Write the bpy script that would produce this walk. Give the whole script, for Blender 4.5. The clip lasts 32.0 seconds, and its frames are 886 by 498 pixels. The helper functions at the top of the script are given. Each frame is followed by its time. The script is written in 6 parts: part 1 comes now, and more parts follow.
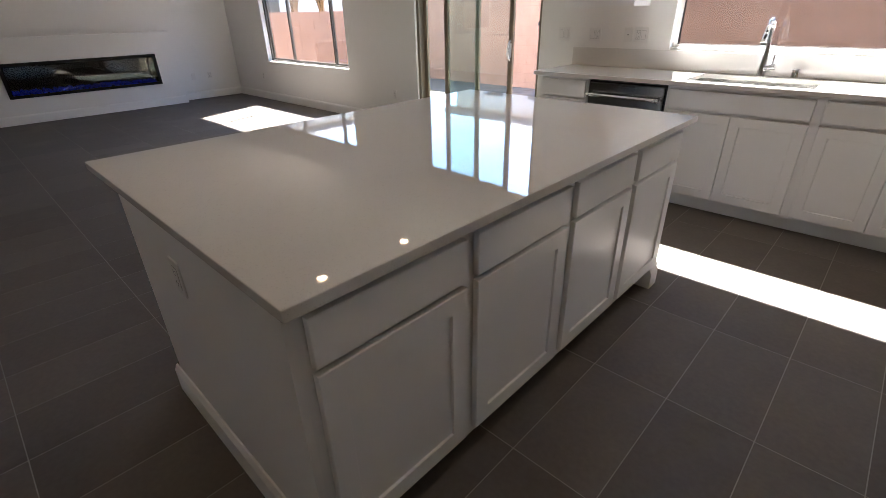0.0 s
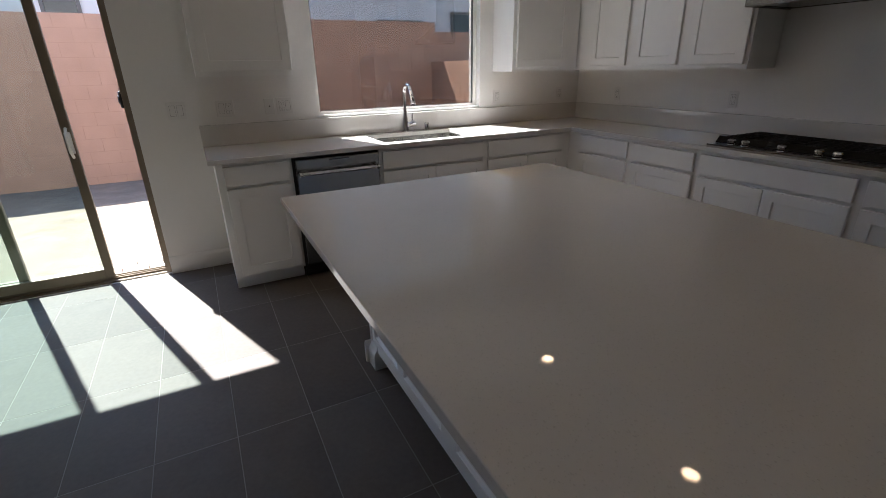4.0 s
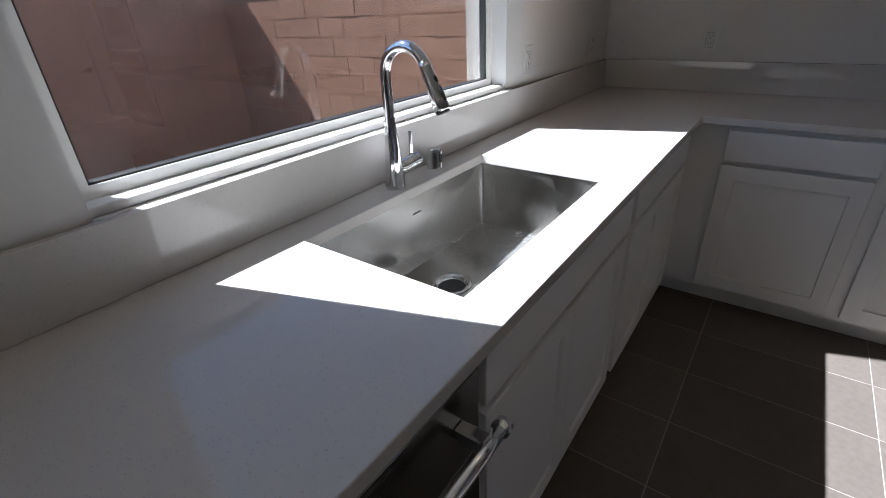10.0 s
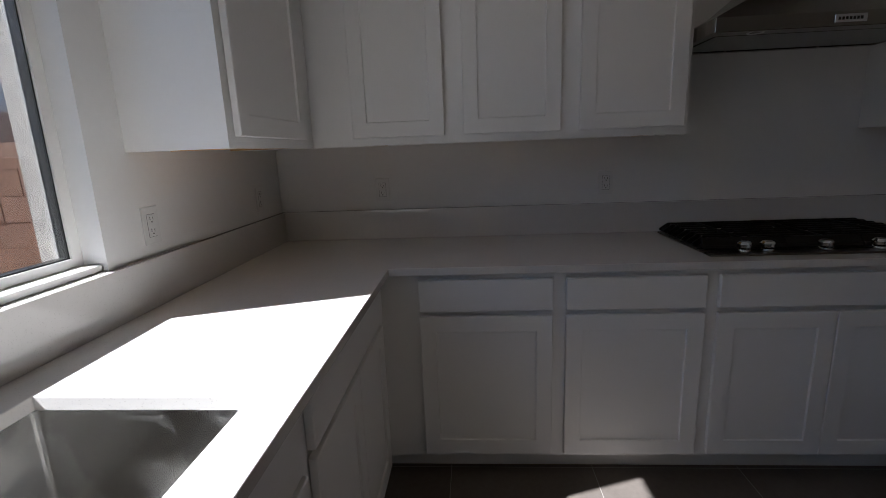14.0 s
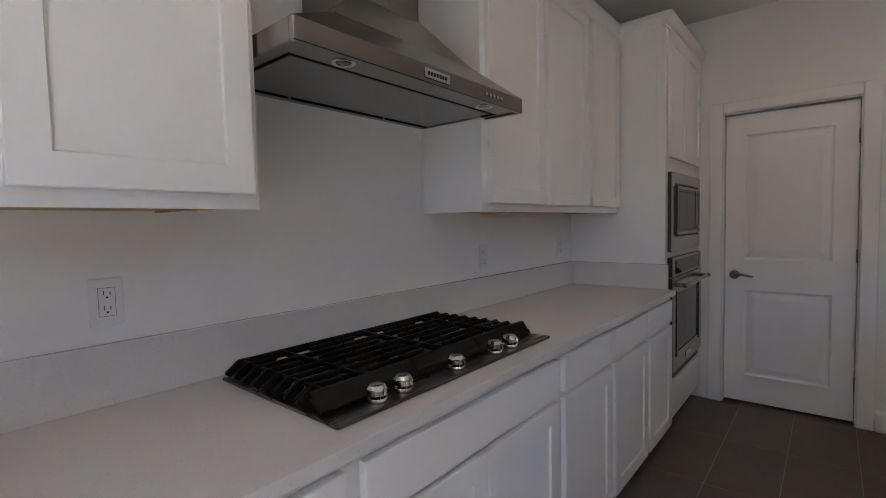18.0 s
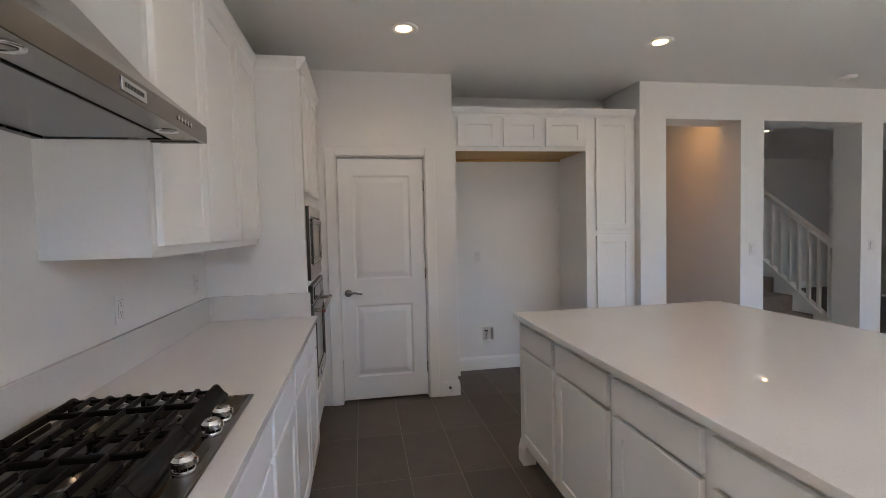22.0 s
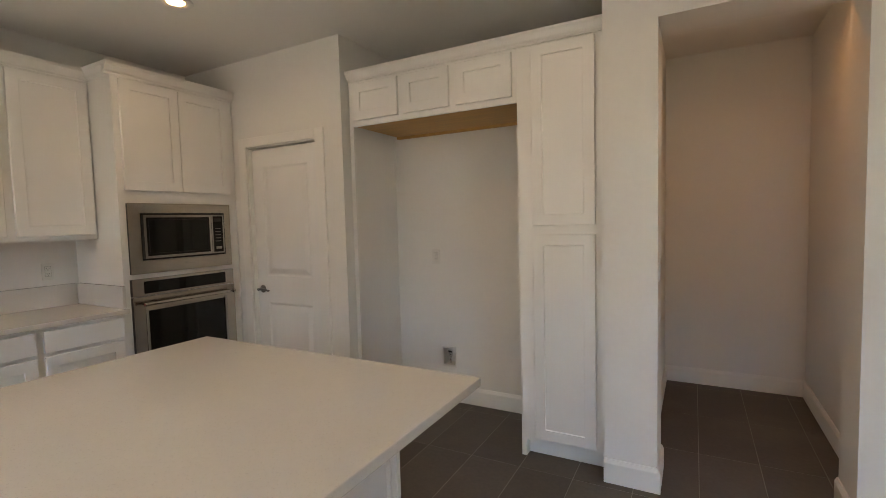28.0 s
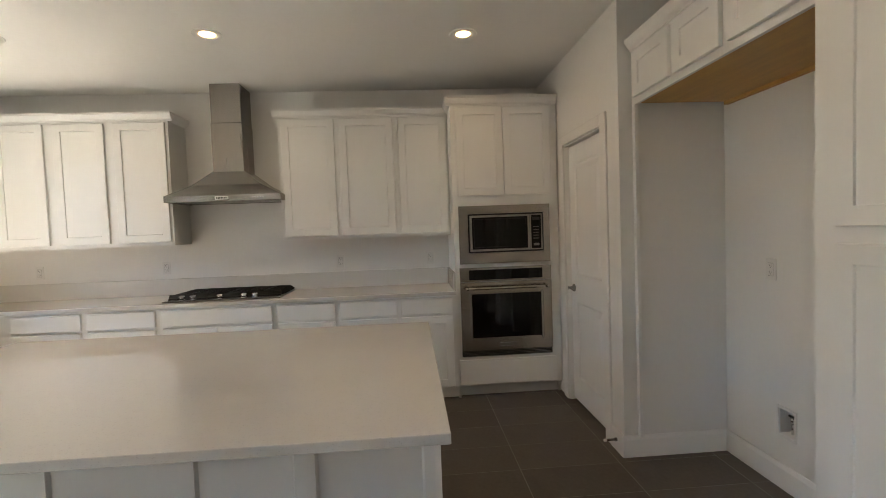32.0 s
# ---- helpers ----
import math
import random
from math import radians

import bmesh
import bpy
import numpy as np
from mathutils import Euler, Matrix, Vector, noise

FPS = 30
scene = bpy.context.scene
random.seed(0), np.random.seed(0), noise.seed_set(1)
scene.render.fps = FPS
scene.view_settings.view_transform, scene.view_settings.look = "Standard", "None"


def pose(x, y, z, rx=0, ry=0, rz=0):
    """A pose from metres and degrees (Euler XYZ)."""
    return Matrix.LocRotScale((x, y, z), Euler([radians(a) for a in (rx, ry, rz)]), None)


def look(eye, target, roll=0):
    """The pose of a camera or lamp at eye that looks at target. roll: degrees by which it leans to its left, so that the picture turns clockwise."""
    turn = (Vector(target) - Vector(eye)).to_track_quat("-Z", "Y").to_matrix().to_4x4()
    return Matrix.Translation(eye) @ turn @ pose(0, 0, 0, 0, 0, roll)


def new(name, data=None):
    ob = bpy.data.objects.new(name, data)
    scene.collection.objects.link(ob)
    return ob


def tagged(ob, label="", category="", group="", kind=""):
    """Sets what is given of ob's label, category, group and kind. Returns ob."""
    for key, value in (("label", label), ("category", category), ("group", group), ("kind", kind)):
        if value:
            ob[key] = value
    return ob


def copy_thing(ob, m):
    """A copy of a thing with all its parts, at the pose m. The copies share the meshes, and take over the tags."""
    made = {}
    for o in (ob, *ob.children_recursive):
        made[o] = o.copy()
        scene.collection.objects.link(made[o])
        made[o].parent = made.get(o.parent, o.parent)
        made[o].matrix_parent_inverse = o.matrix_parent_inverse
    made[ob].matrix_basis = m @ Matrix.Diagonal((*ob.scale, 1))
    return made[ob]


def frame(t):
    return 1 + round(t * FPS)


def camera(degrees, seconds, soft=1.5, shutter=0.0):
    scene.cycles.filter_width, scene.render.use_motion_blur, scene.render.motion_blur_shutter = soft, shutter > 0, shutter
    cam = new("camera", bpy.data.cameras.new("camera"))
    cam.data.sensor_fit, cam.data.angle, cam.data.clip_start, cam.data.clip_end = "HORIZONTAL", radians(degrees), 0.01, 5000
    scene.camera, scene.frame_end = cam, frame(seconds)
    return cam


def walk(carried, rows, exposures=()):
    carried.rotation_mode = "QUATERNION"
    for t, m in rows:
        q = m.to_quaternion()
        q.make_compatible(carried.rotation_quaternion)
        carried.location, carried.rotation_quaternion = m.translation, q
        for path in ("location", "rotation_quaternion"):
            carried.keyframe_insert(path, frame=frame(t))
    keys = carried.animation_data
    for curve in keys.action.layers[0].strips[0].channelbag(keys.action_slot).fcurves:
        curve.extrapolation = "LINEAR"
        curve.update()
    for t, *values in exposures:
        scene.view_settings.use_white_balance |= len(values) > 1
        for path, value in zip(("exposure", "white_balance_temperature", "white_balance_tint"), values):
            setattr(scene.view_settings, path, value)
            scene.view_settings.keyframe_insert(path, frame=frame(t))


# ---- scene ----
cam = camera(87.4, 32.0, soft=0.7)
# seconds, stops, white balance
EXPOSURES = [(0.0, 3.8, 6280, 10), (1.5, 3.57, 6280, 10), (3.0, 3.15, 6180, 10), (4.0, 2.53, 6150, 10), (6.5, 3.0, 5930, 10), (8.0, 2.85, 5800, 10),
             (9.0, 2.7, 5820, 10), (10.0, 2.0, 5650, 10), (11.3, 0.5, 5650, 10), (13.0, 0.5, 5680, 10), (14.0, 1.75, 5850, 11), (15.0, 2.4, 5850, 12),
             (18.0, 3.7, 5930, 10), (20.0, 4.4, 5900, 10), (22.0, 4.42, 6050, 9), (24.0, 4.2, 6230, 8), (26.5, 4.17, 7100, 7), (28.0, 4.38, 7420, 8),
             (30.0, 4.43, 7600, 8), (31.0, 4.40, 7470, 6), (32.0, 4.3, 7030, 5)]
PATH = [
    (0, (-1.149, -4.232, 1.379), (-2.391, -2.957, 0.467), -1.3),
    (0.5, (-1.224, -4.23, 1.353), (-2.449, -2.923, 0.462), -0.6),
    (1, (-1.433, -4.32, 1.354), (-2.498, -2.778, 0.656), -0.2),
    (1.5, (-1.691, -4.359, 1.388), (-2.413, -2.638, 0.671), -0.7),
    (2, (-2.049, -4.294, 1.387), (-2.512, -2.488, 0.663), -0.3),
    (2.5, (-2.392, -4.281, 1.383), (-2.552, -2.418, 0.673), -0.5),
    (3, (-2.806, -4.194, 1.371), (-2.562, -2.346, 0.648), -0.8),
    (3.5, (-3.141, -4.028, 1.384), (-2.568, -2.248, 0.674), -0.9),
    (4, (-3.522, -3.806, 1.422), (-2.675, -2.149, 0.69), -1.1),
    (4.5, (-3.731, -3.467, 1.398), (-2.64, -1.975, 0.635), -1.2),
    (6.5, (-4.07, -1.988, 1.421), (-2.544, -0.863, 0.783), -2.1),
    (7, (-3.981, -1.73, 1.416), (-2.432, -0.635, 0.782), -2.6),
    (7.5, (-3.956, -1.589, 1.432), (-2.392, -0.503, 0.819), -2.5),
    (8, (-4.001, -1.436, 1.451), (-2.385, -0.423, 0.848), -2.2),
    (8.5, (-3.88, -1.351, 1.437), (-2.268, -0.294, 0.902), -2.8),
    (9, (-3.557, -1.244, 1.434), (-2.004, -0.14, 0.828), -2.9),
    (9.5, (-3.25, -1.064, 1.415), (-1.77, 0.031, 0.633), -2.7),
    (10, (-2.888, -0.944, 1.369), (-1.473, 0.125, 0.443), -2.8),
    (10.5, (-2.614, -0.88, 1.35), (-1.23, 0.21, 0.404), -2.7),
    (11, (-2.402, -0.727, 1.293), (-1.037, 0.304, 0.256), -2.2),
    (11.5, (-2.28, -0.617, 1.244), (-0.948, 0.377, 0.133), -2.0),
    (12, (-2.216, -0.567, 1.215), (-0.886, 0.377, 0.058), -2.1),
    (12.5, (-2.25, -0.594, 1.239), (-0.858, 0.31, 0.124), -2.2),
    (13, (-2.273, -0.719, 1.284), (-0.61, -0.036, 0.407), -2.7),
    (13.5, (-2.279, -0.859, 1.306), (-0.456, -0.477, 0.577), -2.5),
    (14, (-2.32, -0.974, 1.347), (-0.369, -0.846, 0.927), -2.2),
    (14.5, (-2.344, -1.04, 1.387), (-0.369, -1.227, 1.133), -1.8),
    (15, (-2.32, -1.042, 1.39), (-0.433, -1.657, 1.148), -1.2),
    (15.5, (-2.296, -1.051, 1.378), (-0.535, -1.97, 1.145), -1.6),
    (17.5, (-1.643, -1.251, 1.357), (-0.143, -2.567, 1.23), -0.6),
    (18, (-1.33, -1.302, 1.328), (-0.047, -2.833, 1.22), -1.3),
    (18.5, (-1.056, -1.459, 1.258), (0.113, -3.078, 1.148), -1.7),
    (19, (-0.832, -1.625, 1.168), (0.254, -3.301, 1.064), -1.7),
    (19.5, (-0.659, -1.776, 1.094), (0.387, -3.478, 1.005), -2.0),
    (20, (-0.621, -1.778, 1.073), (0.427, -3.481, 1.027), -2.9),
    (20.5, (-0.741, -1.669, 1.24), (0.272, -3.392, 1.199), -2.4),
    (21, (-0.936, -1.467, 1.373), (-0.135, -3.298, 1.315), -1.9),
    (21.5, (-0.968, -1.365, 1.412), (-0.741, -3.351, 1.339), -1.6),
    (22, (-0.929, -1.232, 1.437), (-1.274, -3.2, 1.351), -1.4),
    (22.5, (-0.959, -1.184, 1.446), (-1.411, -3.13, 1.347), -1.5),
    (23, (-1.016, -1.115, 1.468), (-1.511, -3.051, 1.376), -1.6),
    (23.5, (-1.162, -1.032, 1.488), (-1.792, -2.928, 1.39), -1.9),
    (24, (-1.322, -1.104, 1.448), (-1.994, -2.983, 1.33), -1.5),
    (24.5, (-1.575, -1.259, 1.467), (-2.283, -3.125, 1.353), -2.2),
    (26.5, (-3.211, -1.568, 1.486), (-3.039, -3.557, 1.366), -2.3),
    (27, (-3.49, -1.841, 1.481), (-3.016, -3.78, 1.352), -1.9),
    (27.5, (-3.742, -2.158, 1.454), (-3.015, -4.016, 1.322), -1.9),
    (28, (-3.878, -2.563, 1.437), (-2.926, -4.317, 1.314), -1.5),
    (28.5, (-3.947, -2.926, 1.464), (-2.821, -4.575, 1.339), -1.6),
    (29, (-4.042, -3.265, 1.458), (-2.669, -4.714, 1.341), -1.7),
    (29.5, (-3.99, -3.529, 1.441), (-2.473, -4.827, 1.327), -1.5),
    (30, (-3.951, -3.777, 1.421), (-2.396, -5.031, 1.331), -1.5),
    (30.5, (-4.032, -3.908, 1.415), (-2.412, -5.078, 1.342), -1.3),
    (31, (-4.161, -3.861, 1.428), (-2.405, -4.817, 1.368), -1.1),
    (31.5, (-4.322, -3.794, 1.428), (-2.44, -4.467, 1.367), -1.3),
    (32, (-4.403, -3.863, 1.43), (-2.409, -4.001, 1.342), -2.1),
]
walk(cam, [(t, look(eye, target, roll)) for t, eye, target, roll in PATH], EXPOSURES)

# ---- world, sun, lights ----
world = bpy.data.worlds.new("sky")
scene.world = world
world.use_nodes = True
SUN_DIR = Vector((0.25, -0.725, -1.0)).normalized()      # the way the sunlight travels
sky = world.node_tree.nodes.new("ShaderNodeTexSky")
sky.sky_type = "NISHITA"
sky.sun_disc = False
sky.altitude, sky.air_density, sky.dust_density = 700, 0.7, 0.5      # clear desert air
sky.sun_elevation = math.asin(-SUN_DIR.z)
sky.sun_rotation = math.atan2(-SUN_DIR.x, -SUN_DIR.y)
world.node_tree.links.new(sky.outputs[0], world.node_tree.nodes["Background"].inputs[0])
world.node_tree.nodes["Background"].inputs[1].default_value = 0.14

sun_data = bpy.data.lights.new("sun", "SUN")
sun_data.energy, sun_data.angle, sun_data.color = 5.0, radians(0.53), (1.0, 0.965, 0.92)
sun = new("sun", sun_data)
sun.matrix_world = look((0, 0, 0), SUN_DIR)


def can_lamp(x, y, z, watts, size=0.094, colour=(1.0, 0.72, 0.46)):
    d = bpy.data.lights.new("can_lamp", "AREA")
    d.shape, d.size, d.energy, d.color, d.spread = "DISK", size, watts, colour, radians(150)
    ob = new("can_lamp", d)
    ob.location = (x, y, z)
    return ob


# ---- materials ----
def material(name, colour, rough=0.5, metal=0.0, spec=0.5, vary=0.06, scale=6.0, fine=120.0, bump=0.05, bump_scale=None,
             dark=None, dark_scale=1.5, dark_amount=0.0, rough_vary=0.05, stretch=(1, 1, 1), random=0.0, coat=0.0):
    """A painted or plain surface: two scales of colour change, uneven gloss, fine relief."""
    m = bpy.data.materials.new(name)
    m.use_nodes = True
    nt = m.node_tree
    n, l = nt.nodes, nt.links
    b = n["Principled BSDF"]
    tc = n.new("ShaderNodeTexCoord")
    mp = n.new("ShaderNodeMapping")
    mp.inputs["Scale"].default_value = stretch
    l.new(tc.outputs["Object"], mp.inputs["Vector"])
    big = n.new("ShaderNodeTexNoise")
    big.inputs["Scale"].default_value, big.inputs["Detail"].default_value = scale, 4
    small = n.new("ShaderNodeTexNoise")
    small.inputs["Scale"].default_value, small.inputs["Detail"].default_value = fine, 3
    for t in (big, small):
        l.new(mp.outputs[0], t.inputs["Vector"])
    add = n.new("ShaderNodeMath")
    add.operation = "MULTIPLY_ADD"
    add.inputs[1].default_value = 0.6
    l.new(big.outputs["Fac"], add.inputs[0])
    half = n.new("ShaderNodeMath")
    half.operation = "MULTIPLY"
    half.inputs[1].default_value = 0.4
    l.new(small.outputs["Fac"], half.inputs[0])
    l.new(half.outputs[0], add.inputs[2])
    ramp = n.new("ShaderNodeMapRange")
    ramp.inputs["From Min"].default_value, ramp.inputs["From Max"].default_value = 0.3, 0.7
    ramp.inputs["To Min"].default_value, ramp.inputs["To Max"].default_value = 1 - vary, 1 + vary
    l.new(add.outputs[0], ramp.inputs["Value"])
    value = ramp.outputs[0]
    if random:
        oi = n.new("ShaderNodeObjectInfo")
        rr = n.new("ShaderNodeMapRange")
        rr.inputs["To Min"].default_value, rr.inputs["To Max"].default_value = 1 - random, 1 + random
        l.new(oi.outputs["Random"], rr.inputs["Value"])
        mul = n.new("ShaderNodeMath")
        mul.operation = "MULTIPLY"
        l.new(value, mul.inputs[0]), l.new(rr.outputs[0], mul.inputs[1])
        value = mul.outputs[0]
    col = n.new("ShaderNodeMix")
    col.data_type, col.blend_type = "RGBA", "MULTIPLY"
    col.inputs["Factor"].default_value = 1.0
    col.inputs["A"].default_value = (*colour, 1)
    l.new(value, col.inputs["B"])
    out = col.outputs["Result"]
    if dark:
        spot = n.new("ShaderNodeTexNoise")
        spot.inputs["Scale"].default_value, spot.inputs["Detail"].default_value = dark_scale, 5
        l.new(mp.outputs[0], spot.inputs["Vector"])
        f = n.new("ShaderNodeMapRange")
        f.inputs["From Min"].default_value, f.inputs["From Max"].default_value = 0.5, 0.75
        f.inputs["To Max"].default_value = dark_amount
        l.new(spot.outputs["Fac"], f.inputs["Value"])
        mix = n.new("ShaderNodeMix")
        mix.data_type = "RGBA"
        l.new(f.outputs[0], mix.inputs["Factor"])
        l.new(out, mix.inputs["A"])
        mix.inputs["B"].default_value = (*dark, 1)
        out = mix.outputs["Result"]
    l.new(out, b.inputs["Base Color"])
    rg = n.new("ShaderNodeMapRange")
    rg.inputs["To Min"].default_value, rg.inputs["To Max"].default_value = max(0.02, rough - rough_vary), min(1, rough + rough_vary)
    l.new(big.outputs["Fac"], rg.inputs["Value"])
    l.new(rg.outputs[0], b.inputs["Roughness"])
    b.inputs["Metallic"].default_value = metal
    b.inputs["Specular IOR Level"].default_value = spec
    b.inputs["Coat Weight"].default_value = coat
    if bump:
        bp = n.new("ShaderNodeBump")
        bp.inputs["Strength"].default_value, bp.inputs["Distance"].default_value = bump, 0.002
        src = small
        if bump_scale:
            src = n.new("ShaderNodeTexNoise")
            src.inputs["Scale"].default_value, src.inputs["Detail"].default_value = bump_scale, 2
            l.new(mp.outputs[0], src.inputs["Vector"])
        l.new(src.outputs["Fac"], bp.inputs["Height"])
        l.new(bp.outputs[0], b.inputs["Normal"])
    return m


def quartz_material():
    m = material("quartz", (0.65, 0.63, 0.605), rough=0.022, vary=0.02, scale=3, fine=60, bump=0.0, rough_vary=0.01, dark=(0.54, 0.515, 0.485), dark_scale=1.7, dark_amount=0.14)
    n, l = m.node_tree.nodes, m.node_tree.links
    b = n["Principled BSDF"]
    src = b.inputs["Base Color"].links[0].from_socket
    tc = n.new("ShaderNodeTexCoord")
    fleck = n.new("ShaderNodeTexVoronoi")
    fleck.inputs["Scale"].default_value = 300
    bent = n.new("ShaderNodeMapping")
    bent.inputs["Rotation"].default_value, bent.inputs["Scale"].default_value = (0.5, 0.6, 0.7), (1.0, 0.55, 1.0)
    l.new(tc.outputs["Object"], bent.inputs["Vector"])
    l.new(bent.outputs[0], fleck.inputs["Vector"])
    pick = n.new("ShaderNodeTexNoise")
    pick.inputs["Scale"].default_value, pick.inputs["Detail"].default_value = 170, 1
    l.new(tc.outputs["Object"], pick.inputs["Vector"])
    near = n.new("ShaderNodeMapRange")
    near.inputs["From Min"].default_value, near.inputs["From Max"].default_value = 0.25, 0.38
    near.inputs["To Min"].default_value, near.inputs["To Max"].default_value = 1, 0
    l.new(fleck.outputs["Distance"], near.inputs["Value"])
    some = n.new("ShaderNodeMapRange")
    some.inputs["From Min"].default_value, some.inputs["From Max"].default_value = 0.54, 0.62
    l.new(pick.outputs["Fac"], some.inputs["Value"])
    mul = n.new("ShaderNodeMath")
    mul.operation = "MULTIPLY"
    l.new(near.outputs[0], mul.inputs[0]), l.new(some.outputs[0], mul.inputs[1])
    amt = n.new("ShaderNodeMath")
    amt.operation = "MULTIPLY"
    amt.inputs[1].default_value = 0.25
    l.new(mul.outputs[0], amt.inputs[0])
    mix = n.new("ShaderNodeMix")
    mix.data_type = "RGBA"
    l.new(amt.outputs[0], mix.inputs["Factor"])
    l.new(src, mix.inputs["A"])
    mix.inputs["B"].default_value = (0.24, 0.22, 0.20, 1)
    l.new(mix.outputs["Result"], b.inputs["Base Color"])
    return m


def sink_material():
    """Brushed steel with dried water marks: lighter, duller patches with a sharp rim, and fine spots."""
    m = material("sink_steel", (0.50, 0.49, 0.47), rough=0.18, metal=1.0, vary=0.05, scale=5, fine=120, bump=0.05, bump_scale=7, stretch=(1, 3, 3), rough_vary=0.05)
    n, l = m.node_tree.nodes, m.node_tree.links
    b = n["Principled BSDF"]
    col, rgh = b.inputs["Base Color"].links[0].from_socket, b.inputs["Roughness"].links[0].from_socket
    tc = n.new("ShaderNodeTexCoord")

    def band(scale, detail, lo, hi, amount):
        t = n.new("ShaderNodeTexNoise")
        t.inputs["Scale"].default_value, t.inputs["Detail"].default_value, t.inputs["Distortion"].default_value = scale, detail, 0.6
        l.new(tc.outputs["Object"], t.inputs["Vector"])
        r = n.new("ShaderNodeMapRange")
        r.inputs["From Min"].default_value, r.inputs["From Max"].default_value, r.inputs["To Max"].default_value = lo, hi, amount
        l.new(t.outputs["Fac"], r.inputs["Value"])
        return r.outputs[0]

    patch, spots = band(5.0, 2, 0.53, 0.60, 0.5), band(190, 4, 0.52, 0.66, 0.5)
    mul = n.new("ShaderNodeMath")
    mul.operation = "MULTIPLY"
    l.new(patch, mul.inputs[0]), l.new(spots, mul.inputs[1])
    add = n.new("ShaderNodeMath")
    add.operation, add.inputs[1].default_value, add.use_clamp = "MULTIPLY_ADD", 0.25, True
    l.new(patch, add.inputs[0]), l.new(mul.outputs[0], add.inputs[2])
    for target, src, value in ((b.inputs["Base Color"], col, (0.52, 0.52, 0.50, 1)),):
        mix = n.new("ShaderNodeMix")
        mix.data_type = "RGBA"
        l.new(add.outputs[0], mix.inputs["Factor"]), l.new(src, mix.inputs["A"])
        mix.inputs["B"].default_value = value
        l.new(mix.outputs["Result"], target)
    # dried water rings on one end of the floor
    ring = n.new("ShaderNodeTexNoise")
    ring.inputs["Scale"].default_value, ring.inputs["Detail"].default_value, ring.inputs["Distortion"].default_value = 38, 3, 1.2
    l.new(tc.outputs["Object"], ring.inputs["Vector"])
    off, size, line, xyz, side, both = (n.new("ShaderNodeMath"), n.new("ShaderNodeMath"), n.new("ShaderNodeMapRange"), n.new("ShaderNodeSeparateXYZ"),
                                        n.new("ShaderNodeMapRange"), n.new("ShaderNodeMath"))
    off.operation, off.inputs[1].default_value = "SUBTRACT", 0.5
    size.operation = "ABSOLUTE"
    line.inputs["From Max"].default_value, line.inputs["To Min"].default_value, line.inputs["To Max"].default_value = 0.03, 0.45, 0.20
    side.inputs["From Min"].default_value, side.inputs["From Max"].default_value = -1.80, -1.72
    both.operation = "MULTIPLY"
    l.new(ring.outputs["Fac"], off.inputs[0]), l.new(off.outputs[0], size.inputs[0]), l.new(size.outputs[0], line.inputs["Value"])
    l.new(tc.outputs["Object"], xyz.inputs[0]), l.new(xyz.outputs["X"], side.inputs["Value"])
    low, floor_end = n.new("ShaderNodeMapRange"), n.new("ShaderNodeMath")
    low.inputs["From Min"].default_value, low.inputs["From Max"].default_value = 0.662, 0.656
    floor_end.operation = "MULTIPLY"
    l.new(xyz.outputs["Z"], low.inputs["Value"]), l.new(low.outputs[0], floor_end.inputs[0]), l.new(side.outputs[0], floor_end.inputs[1])
    l.new(line.outputs[0], both.inputs[0]), l.new(floor_end.outputs[0], both.inputs[1])
    wet = n.new("ShaderNodeMath")
    wet.operation = "MAXIMUM"
    l.new(add.outputs[0], wet.inputs[0]), l.new(both.outputs[0], wet.inputs[1])
    l.new(wet.outputs[0], b.inputs["Base Color"].links[0].from_node.inputs["Factor"])
    # a dull film and the dried marks scatter light; the bare metal mirrors it
    film, bare = n.new("ShaderNodeMath"), n.new("ShaderNodeMath")
    film.operation, film.inputs[1].default_value, film.use_clamp = "MULTIPLY_ADD", 0.65, True
    base_film = n.new("ShaderNodeMath")
    base_film.operation, base_film.inputs[1].default_value = "MULTIPLY", 0.08
    l.new(low.outputs[0], base_film.inputs[0]), l.new(wet.outputs[0], film.inputs[0]), l.new(base_film.outputs[0], film.inputs[2])
    bare.operation, bare.inputs[0].default_value = "SUBTRACT", 1.0
    l.new(film.outputs[0], bare.inputs[1]), l.new(bare.outputs[0], b.inputs["Metallic"])
    rm = n.new("ShaderNodeMath")
    rm.operation, rm.inputs[1].default_value = "MULTIPLY_ADD", 0.22
    l.new(wet.outputs[0], rm.inputs[0]), l.new(rgh, rm.inputs[2])
    l.new(rm.outputs[0], b.inputs["Roughness"])
    return m


